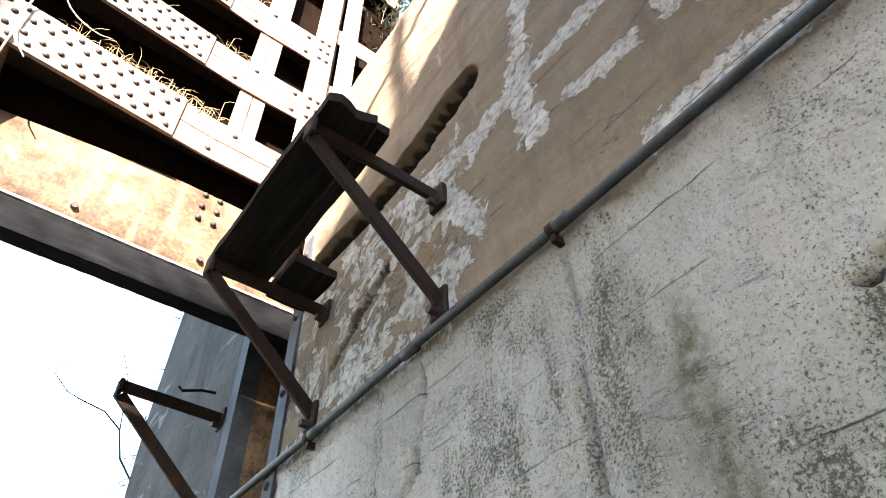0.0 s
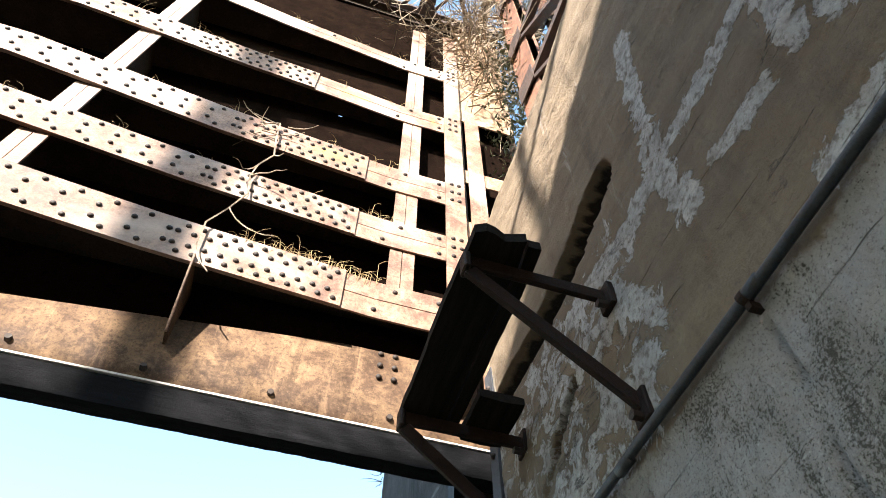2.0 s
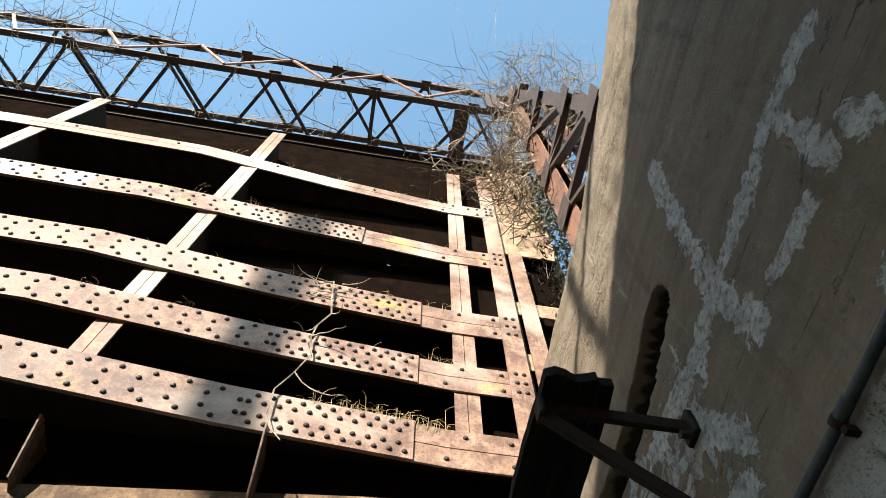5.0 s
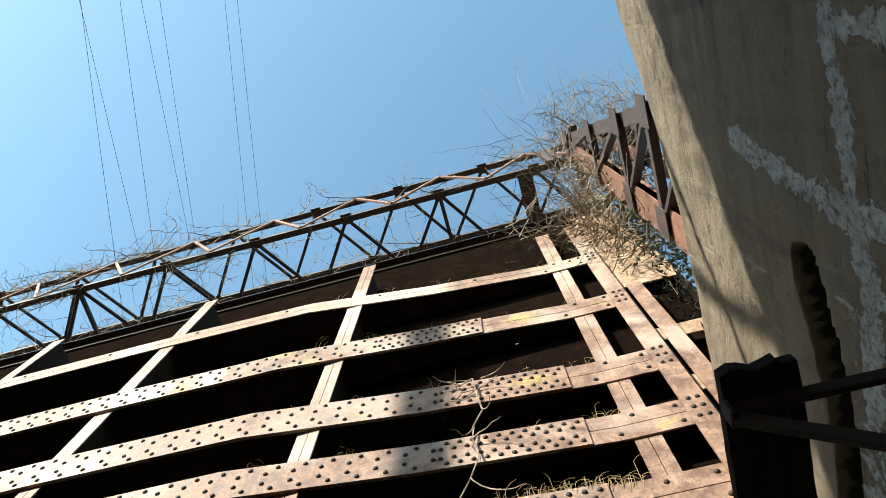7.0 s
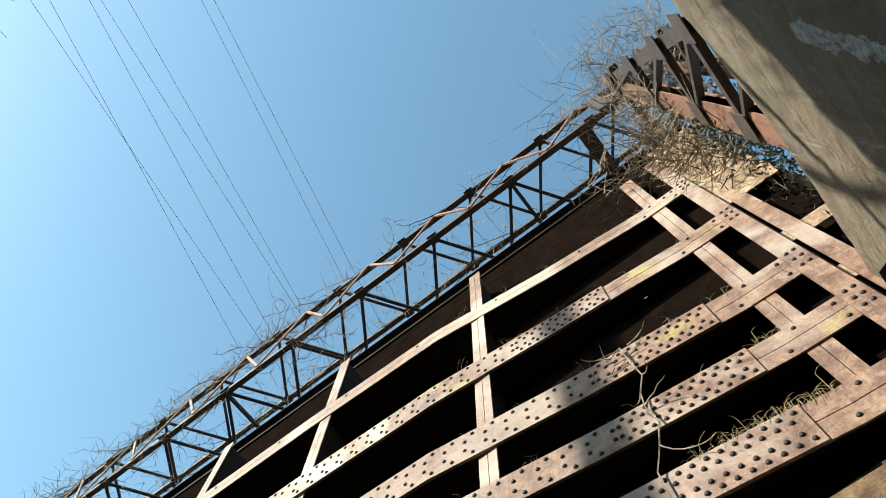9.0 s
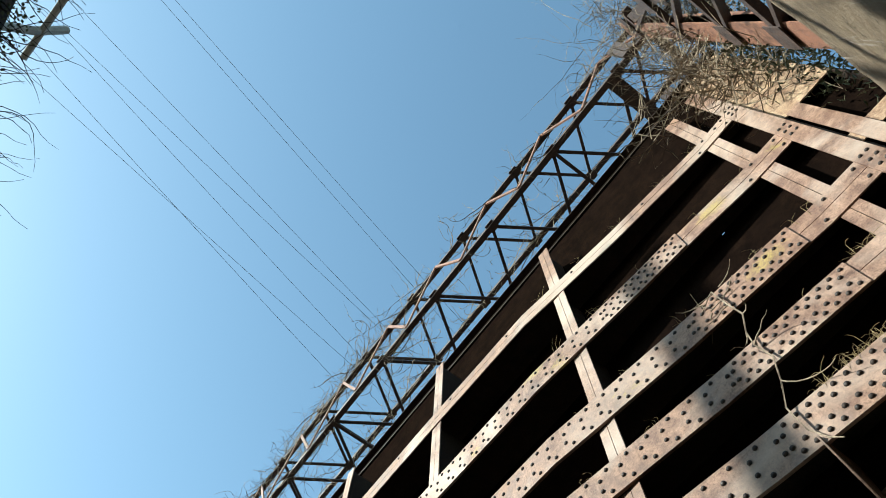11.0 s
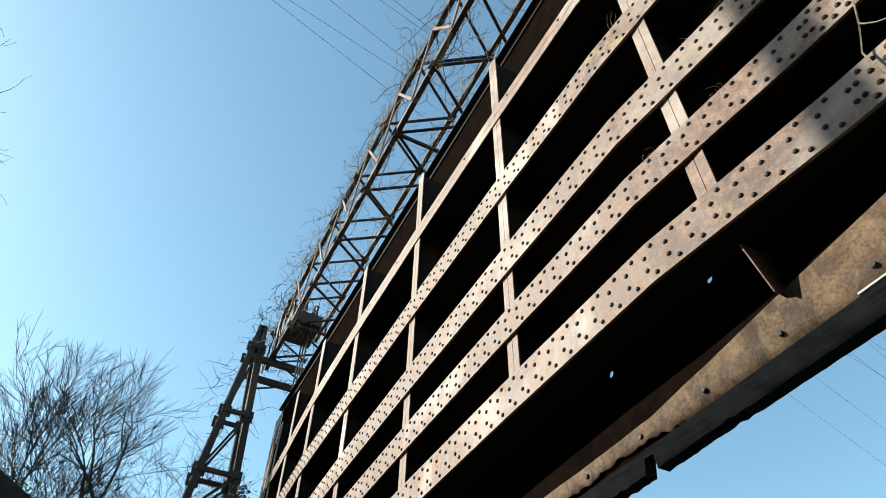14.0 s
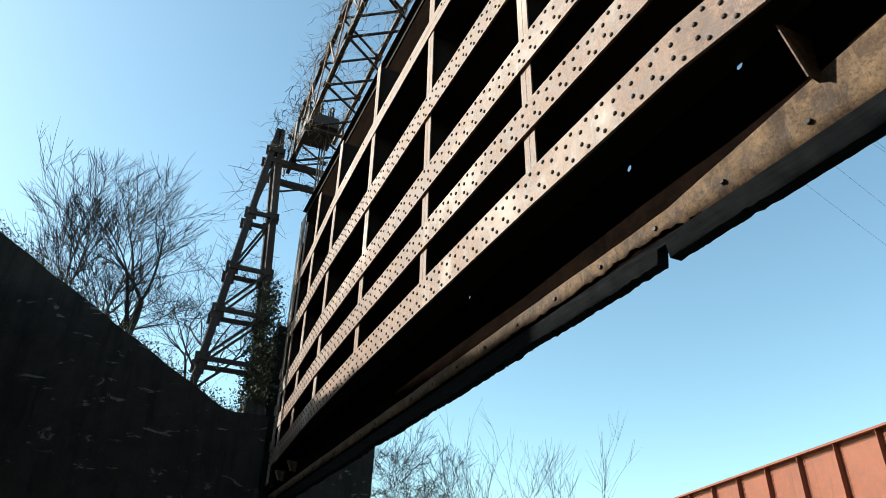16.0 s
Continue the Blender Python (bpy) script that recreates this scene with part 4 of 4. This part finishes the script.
if SIDE.y > 0:
    SIDE = -SIDE


def rail_box(s0, s1, d0, d1, z0, z1):
    bm = bmesh.new()
    v = bm_box(bm, (0, 0, 0), (1, 1, 1))
    for q in v:
        q.co = ORG + DIR * (s0 + (s1 - s0) * q.co.x) + SIDE * (d0 + (d1 - d0) * q.co.y) + Vector((0, 0, z0 + (z1 - z0) * q.co.z))
    return bm


RZ = 7.55
part("web_plate", rail_box(-22, 30, 0, 0.03, RZ - 2.2, RZ), M_ORANGE, rail)
part("top_flange", rail_box(-22, 30, -0.25, 0.28, RZ, RZ + 0.07), M_ORANGE, rail)
part("bottom_flange", rail_box(-22, 30, -0.25, 0.28, RZ - 2.27, RZ - 2.2), M_ORANGE, rail)
for k in range(28):
    s0 = -21.55 + 1.87 * k
    rib = part("web_stiffener", rail_box(s0, s0 + 0.02, 0.03, 0.24, RZ - 2.2, RZ), M_ORANGE, rail)
    part("stiffener_foot", rail_box(s0 - 0.11, s0 - 0.002, 0.032, 0.046, RZ - 2.2, RZ - 0.16), M_ORANGE, rib)
    if 2 < k < 16:
        bm = bmesh.new()
        for j in range(22):
            c = ORG + DIR * (s0 - 0.06) + SIDE * 0.046 + Vector((0, 0, RZ - 0.24 - 0.09 * j))
            bm_rod(bm, c, c + SIDE * 0.025, 0.022, 0.014, n=6)
        tagged(part("rivets", bm, M_ORANGE, rib), kind="stuff")
part("flange_angle", rail_box(-22, 30, 0.03, 0.05, RZ - 0.15, RZ), M_ORANGE, rail)
for s in (-22, 3, 28):
    bm = rail_box(s - 1, s + 1, -1.2, 0.9, 0, RZ - 2.27)
    solid("bridge_pier", bm, M_CONC, "plain concrete pier carrying the railway girder", "bridge pier", "railway piers")


# ---- plants ----
def ramble(rng, start, heading, length, r0, step=0.16, wild=0.55, pull=(0, 0, 0)):
    """A wandering stem: a list of (point, radius)."""
    p, d, out = Vector(start), Vector(heading).normalized(), []
    n = max(3, int(length / step))
    for i in range(n):
        out.append((p.copy(), r0 * (1 - 0.8 * i / n)))
        d = (d + Vector((rng.uniform(-1, 1), rng.uniform(-1, 1), rng.uniform(-1, 1))) * wild + Vector(pull)).normalized()
        p = p + d * step
    return out


def tangle(rng, lo, hi, count, length, r0, wild=0.55, pull=(0, 0, 0), side=0.6):
    paths = []
    for _ in range(count):
        s = [rng.uniform(a, b) for a, b in zip(lo, hi)]
        main = ramble(rng, s, (rng.uniform(-1, 1), rng.uniform(-1, 1), rng.uniform(-0.6, 0.6)), length * rng.uniform(0.4, 1.2), r0 * rng.uniform(0.5, 1.3), wild=wild, pull=pull)
        paths.append(main)
        for p, r in main[2::3]:
            if rng.random() < side:
                paths.append(ramble(rng, p, (rng.uniform(-1, 1), rng.uniform(-1, 1), rng.uniform(-0.6, 0.8)), length * rng.uniform(0.15, 0.4), r * 0.6, 0.09, wild))
    return paths


def leaves(rng, spots, size):
    """Small folded leaf blades scattered about the given spots."""
    vs, fs = [], []
    for p in spots:
        u = Vector((rng.uniform(-1, 1), rng.uniform(-1, 1), rng.uniform(-1, 1))).normalized()
        w = u.orthogonal().normalized()
        n = u.cross(w)
        s = size * rng.uniform(0.6, 1.3)
        k = len(vs)
        vs += [tuple(Vector(p) + q) for q in (-u * s, w * s * 0.6 + n * s * 0.15, u * s, -w * s * 0.6 + n * s * 0.15)]
        fs += [(k, k + 1, k + 2), (k, k + 2, k + 3)]
    me = bpy.data.meshes.new("leaves")
    me.from_pydata(vs, [], fs)
    return me


rng = random.Random(7)
paths = []
# Creepers run along the chords of the hoist bridge, thickest towards the far end.
for k in range(430):
    x = rng.uniform(-15.5, 0.8)
    if x > -4.5 and rng.random() < 0.72:
        continue
    z, y = rng.choice([(TZ1, TYF), (TZ1, TYF), (TZ0, TYB), (TZ0, TYF), (TZ1, TYB)])
    run = ramble(rng, (x, y - 0.05, z + rng.uniform(-0.05, 0.1)), (rng.choice((-1, 1)), rng.uniform(-0.2, 0.2), rng.uniform(-0.2, 0.2)), rng.uniform(0.8, 2.6), 0.012, 0.14, 0.35)
    run = [(Vector((p.x, y + (p.y - y) * 0.45, z + (p.z - z) * 0.5)), r) for p, r in run]
    paths.append(run)
    for p, r in run[1::2]:
        paths.append(ramble(rng, p, (rng.uniform(-1, 1), rng.uniform(-1.0, 0.6), rng.uniform(-0.5, 1)), rng.uniform(0.2, 0.75), 0.006, 0.08, 0.5))
for k in range(240):
    x = rng.uniform(-14.5, -1.0)
    paths.append(ramble(rng, (x, rng.uniform(TYF, TYB), TZ0), (rng.uniform(-0.3, 0.3), rng.uniform(-0.5, 0.5), -0.6), rng.uniform(0.3, 0.9), 0.006, 0.08, 0.6))
solid("bridge_creeper", tubes(paths, 3), M_TWIG, "leafless brown creeper along the hoist bridge", "vine", kind="stuff")

# The great tangle over the near tower and the top of the gate.
rng = random.Random(11)
paths = tangle(rng, (1.15, 2.05, 10.0), (2.2, 2.75, 12.5), 330, 1.4, 0.0075, 0.55, (0, -0.02, -0.04))
paths += tangle(rng, (1.4, 1.3, 12.9), (2.9, 2.6, 14.2), 560, 0.85, 0.0048, 0.7, (0, 0, 0.02), 0.8)
paths += tangle(rng, (0.5, 1.9, 12.8), (2.0, 2.7, 14.0), 150, 0.8, 0.0055, 0.6, (0, 0, 0), 0.8)
paths += tangle(rng, (0.8, 1.3, 13.6), (2.0, 2.3, 14.6), 14, 2.2, 0.006, 0.22, (-0.02, -0.03, 0.05))
paths += tangle(rng, (1.05, 2.3, 8.6), (1.85, 2.75, 11.0), 230, 1.2, 0.007, 0.55, (0, 0, -0.04))
paths += tangle(rng, (0.2, 2.5, 10.0), (1.2, 2.70, 11.4), 60, 0.9, 0.006, 0.55, (0, 0, -0.05))
paths += tangle(rng, (1.1, 2.5, 8.4), (1.7, 2.72, 10.2), 10, 2.0, 0.013, 0.3, (0, 0, 0.05))
solid("tower_creeper", tubes(paths, 3), M_TWIG, "dense leafless creeper tangled over the near tower", "vine", kind="stuff")
rng = random.Random(12)
solid("ivy", leaves(rng, [(rng.gauss(1.75, 0.16), rng.uniform(2.2, 3.0), rng.uniform(6.2, 10.5)) for _ in range(2300)], 0.035), M_LEAF, "dark green ivy leaves behind the gate end", "ivy", kind="stuff")

# A pale dead vine hangs down over three girders.
vine = [(-0.405, 6.73), (-0.392, 6.44), (-0.353, 6.23), (-0.411, 6.04), (-0.437, 5.87), (-0.404, 5.66), (-0.475, 5.44), (-0.536, 5.235), (-0.532, 5.01), (-0.472, 4.87), (-0.413, 4.81)]
pts = [(Vector((x + 0.012 * rng.uniform(-1, 1), face_y(x) - 0.055, z)), 0.008 - 0.0003 * i) for i, (x, z) in enumerate(vine)]
paths = [pts]
for i in (0, 1, 2, 3, 4, 6):
    paths.append(ramble(rng, pts[i][0], (rng.uniform(-1, 1), -0.1, rng.uniform(-0.4, 0.7)), rng.uniform(0.25, 0.55), 0.006, 0.06, 0.4))
for _ in range(7):
    paths.append(ramble(rng, (-0.42 + rng.uniform(-0.12, 0.2), face_y(-0.4) - 0.05, 6.62 + rng.uniform(-0.1, 0.1)), (rng.uniform(-1, 1), 0, rng.uniform(-0.3, 0.4)), 0.35, 0.006, 0.06, 0.5))
solid("hanging_vine", tubes(paths, 4), M_TWIG, "pale dead vine hanging over the riveted girders", "vine")

# Dry grass rooted in the dirt on the girders.
rng = random.Random(21)
paths = []
for z0, wide, cover in GIRDERS:
    for _ in range({4.905: 150, 5.655: 40, 6.415: 26, 7.72: 30, 9.06: 40}[z0]):
        clump = rng.choice((0.22, 0.10, 0.05, -0.08, -0.16, -0.30, 0.42)) if z0 < 5 else rng.choice((0.5, 0.42, 0.0, -0.7, -1.3, -1.9))
        x = clump + rng.gauss(0, 0.035)
        y = face_y(x) + rng.uniform(0.016, 0.07)
        tall = rng.uniform(0.0, 0.055) if rng.random() < 0.88 else rng.uniform(0.06, 0.17)
        root = Vector((x, y, z0 + wide / 2 + 0.006))
        top = Vector((x + rng.uniform(-0.06, 0.06), y - rng.uniform(0.0, 0.06), z0 + wide + tall))
        bend = Vector((rng.uniform(-0.09, 0.09), rng.uniform(-0.05, 0.01), rng.uniform(-0.06, 0.03)))
        paths.append([(root, 0.0026), ((root + top) / 2, 0.0024), (top, 0.0017), (top + bend * 0.5 + Vector((0, 0, 0.012)), 0.0013), (top + bend, 0.001)])
solid("dry_grass", tubes(paths, 3), M_GRASS, "dry yellow grass rooted on the girders", "grass", kind="stuff")


def grow(rng, p, d, length, r, depth, out, spread, lift, twig):
    """One limb and, from it, its branches."""
    n = 6 if depth > 1 else 5
    pts = [(p.copy(), r)]
    for i in range(n):
        d = (d + Vector((rng.uniform(-1, 1), rng.uniform(-1, 1), rng.uniform(-1, 1))) * 0.12 + Vector((0, 0, lift * 0.03))).normalized()
        p = p + d * (length / n)
        pts.append((p.copy(), max(twig, r * (1 - 0.42 * (i + 1) / n)) * (1.0 - 0.55 * (i + 1) / n if depth == 0 else 1.0)))
    out.append(pts)
    if depth <= 0:
        return
    for k in range(rng.choice((3, 4, 4, 5))):
        i = n if k == 0 else rng.randint(2, n)
        side = Vector((rng.uniform(-1, 1), rng.uniform(-1, 1), rng.uniform(-0.25, 0.6))).normalized()
        nd = (d + side * spread * (0.45 if k == 0 else 1.15)).normalized()
        grow(rng, pts[i][0], nd, length * rng.uniform(0.55, 0.82), pts[i][1] * rng.uniform(0.55, 0.75), depth - 1, out, spread, lift, twig)


def bare_tree(seed, base, lean, height, r, depth, label, spread=0.75, lift=1.0, twig=0.0055, stem=0.33):
    rng = random.Random(seed)
    t = thing("tree", label, "tree", "bare trees", at=base)
    out = []
    grow(rng, Vector((0, 0, -0.3)), Vector(lean).normalized(), height * stem, r, depth, out, spread, lift, twig)
    trunk, crown = out[:1], out[1:]
    me = tubes(trunk, 8)
    for p in me.polygons:
        p.use_smooth = True
    part("trunk", me, M_TREE, t)
    tagged(part("crown", tubes(crown, 3), M_TREE, t, "bare grey twigs"), kind="stuff")


bare_tree(3, (-18.6, -1.75, 7.6), (0.0, -0.40, 1), 8.2, 0.085, 5, "slender leafless tree on the bank above the wall", 0.5, 0.5, 0.007)
bare_tree(5, (-19.0, -0.95, 7.2), (0.05, 0.06, 1), 8.6, 0.15, 5, "spreading leafless tree on the bank above the wall", 0.68, 0.5, 0.008)
bare_tree(28, (-19.6, -1.2, 7.4), (0.0, 0.20, 1), 7.6, 0.12, 5, "leafless forked tree on the bank", 0.7, 0.5, 0.007)
bare_tree(8, (-20.0, 0.9, 6.9), (0.0, 0.25, 1), 7.5, 0.10, 5, "leafless tree behind the lattice tower", 1.0, 0.3)
bare_tree(13, (-17.2, 6.9, 0.0), (0.0, 0.04, 1), 9.3, 0.13, 6, "leafless tree beyond the far pier", 0.95, 0.2)
bare_tree(14, (-24.0, 12.6, 0.0), (0, 0.02, 1), 11.3, 0.07, 4, "thin leafless sapling beyond the gate", 0.5, 1.0)
bare_tree(15, (-23.0, 14.8, 0.0), (0, 0.0, 1), 10.6, 0.06, 4, "thin leafless sapling beyond the gate", 0.5, 1.0)
bare_tree(16, (-26.0, 13.0, 0.0), (0, 0.02, 1), 10.0, 0.06, 4, "thin leafless sapling beyond the gate", 0.6, 1.0)
rng = random.Random(77)
paths = tangle(rng, (-15.9, 1.1, 7.0), (-15.0, 2.3, 12.8), 120, 1.1, 0.008, 0.5, (0, 0, 0.03))
paths += tangle(rng, (-15.9, 1.6, 12.4), (-13.6, 3.2, 14.4), 170, 1.0, 0.009, 0.6, (0, 0, 0.0))
solid("far_creeper", tubes(paths, 3), M_TREE, "dark leafless creeper climbing the far tower", "vine", kind="stuff")
# Unseen pole added beyond the road bridge to shade the girders.
pole = thing("shadow_pole", "unseen wooden pole added beyond the road bridge to shade the girders", "utility pole", at=(-9.35, -9.6, 0))
part("shaft", tubes([[(Vector((0, 0, 0)), 0.20), (Vector((0.05, 0, 9)), 0.185), (Vector((0, 0.05, 17.0)), 0.16)]], 12), M_TREE, pole)

rng = random.Random(31)
paths = []
for _ in range(420):
    y = rng.uniform(-4.5, 2.0)
    top = 6.0 + 0.593 * max(0.0, 1.733 - y)
    paths.append(ramble(rng, (FAR_X - rng.uniform(0.05, 1.6), y, top - 0.05), (rng.uniform(-0.3, 0.3), rng.uniform(-0.6, 0.6), 1), rng.uniform(0.2, 0.9), 0.007, 0.12, 0.45))
solid("bank_brush", tubes(paths, 3), M_TWIG, "dry brush along the top of the wing wall", "brush", kind="stuff")
solid("bank_ivy", leaves(rng, [(FAR_X - rng.uniform(0.0, 1.2), y, 6.0 + 0.593 * max(0.0, 1.733 - y) + abs(rng.gauss(0, 0.18))) for y in [rng.uniform(-4.5, 2.3) for _ in range(3200)]], 0.03), M_LEAF, "brown-green ivy along the wing wall top", "ivy", kind="stuff")
solid("tower_ivy", leaves(rng, [(-15.4 + rng.gauss(0, 0.35), 2.3 + rng.gauss(0, 0.16), 6.3 + 2.9 * rng.random() ** 1.3) for _ in range(6000)], 0.035), M_LEAF, "dull green ivy climbing the far tower", "ivy", kind="stuff")

# Creepers and ivy on the edge of the road bridge.
rng = random.Random(41)
paths = []
for _ in range(300):
    x = rng.uniform(-8.5, 0.5)
    paths.append(ramble(rng, (x, -3.38, rng.uniform(7.5, 8.2)), (rng.uniform(-0.8, 0.6), 1.0, rng.uniform(-0.1, 0.7)), rng.uniform(0.3, 1.3), 0.007, 0.1, 0.4))
solid("deck_creeper", tubes(paths, 3), M_TREE, "dark creeper stems trailing off the road bridge edge", "vine", kind="stuff")
solid("deck_ivy", leaves(rng, [(rng.uniform(-4.0, 0.0), -3.38 + abs(rng.gauss(0, 0.09)), rng.uniform(7.7, 8.25)) for _ in range(1300)], 0.022), M_LEAF, "dark ivy leaves on the road bridge edge", "ivy", kind="stuff")
# Far utility pole and crossarm, placed at the deck edge to fit the camera's view.
far_pole = thing("pole_with_crossarm", "grey utility pole with crossarm, placed at the deck edge to fit the view", "railing")
part("rail", tubes([[(Vector((-0.6, -3.32, 9.15)), 0.035), (Vector((-1.61, -3.36, 8.95)), 0.035), (Vector((-2.85, -3.38, 8.70)), 0.035)]], 8), M_POLE, far_pole)
part("crossarm", tubes([[(Vector((-2.53, -3.5, 8.1)), 0.04), (Vector((-2.54, -3.4, 8.72)), 0.045), (Vector((-2.5, -3.36, 9.16)), 0.045)]], 8), M_POLE, far_pole)

# ---- overhead wires ----
WIRES = [(-10.3, -12.5), (-9.6, -13.4), (-8.35, -11.9), (-8.15, -10.55), (-7.2, -10.3), (-4.45, -7.8), (-4.8, -8.3)]
for xa, xb in WIRES:
    slope = (xb - xa) / 14.0
    pts = []
    for k in range(25):
        y = -60 + 6 * k
        pts.append((Vector((xa + slope * (y + 10.5), y, 25.6 + 0.0006 * y * y)), 0.009))
    w = thing("overhead_wire", "thin dark overhead power line high above the gate", "power line", "power lines")
    part("strand", tubes([pts], 4), M_WIRE, w)

# ---- a sapling beyond the pier and a hooked rod on it ----
SAP = [(1.95, 8.0, 0.0), (1.9, 8.0, 3.0), (1.76, 8.0, 5.5), (1.56, 8.0, 5.73), (1.45, 8.0, 6.06), (1.23, 8.0, 6.22), (0.96, 8.0, 6.27), (0.78, 8.0, 6.32), (0.56, 8.0, 6.51)]
FORK = [(1.46, 8.0, 6.03), (1.41, 8.0, 6.36), (1.34, 8.0, 6.74), (1.2, 8.0, 7.03)]
rng = random.Random(77)
paths = [[(Vector(p), 0.018 - 0.0016 * i) for i, p in enumerate(SAP)], [(Vector(p), 0.008 - 0.0015 * i) for i, p in enumerate(FORK)]]
for p in SAP[4:] + FORK[1:]:
    paths.append(ramble(rng, p, (rng.uniform(-1, 0.4), 0, rng.uniform(-0.2, 1)), rng.uniform(0.2, 0.5), 0.004, 0.07, 0.3))
solid("sapling", tubes(paths, 4), M_TREE, "thin leafless sapling behind the pier", "sapling")
solid("hooked_rod", tubes([[(Vector((1.16, 3.57, 4.07)), 0.009), (Vector((1.05, 3.58, 4.06)), 0.009), (Vector((0.95, 3.60, 4.03)), 0.009), (Vector((0.925, 3.60, 4.05)), 0.008)]], 6), M_BRACKET, "rusty hooked iron rod set in the concrete pier", "iron rod")
rng = random.Random(78)
paths = []
for _ in range(45):
    paths.append(ramble(rng, (WALL_X - 0.01, PIER_END - 0.02, rng.uniform(3.2, 6.3)), (-0.5, 0.4, rng.uniform(-0.8, 0.4)), rng.uniform(0.1, 0.3), 0.004, 0.04, 0.5))
solid("pier_creeper", tubes(paths, 3), M_TREE, "fine dead creeper on the edge of the pier", "vine", kind="stuff")
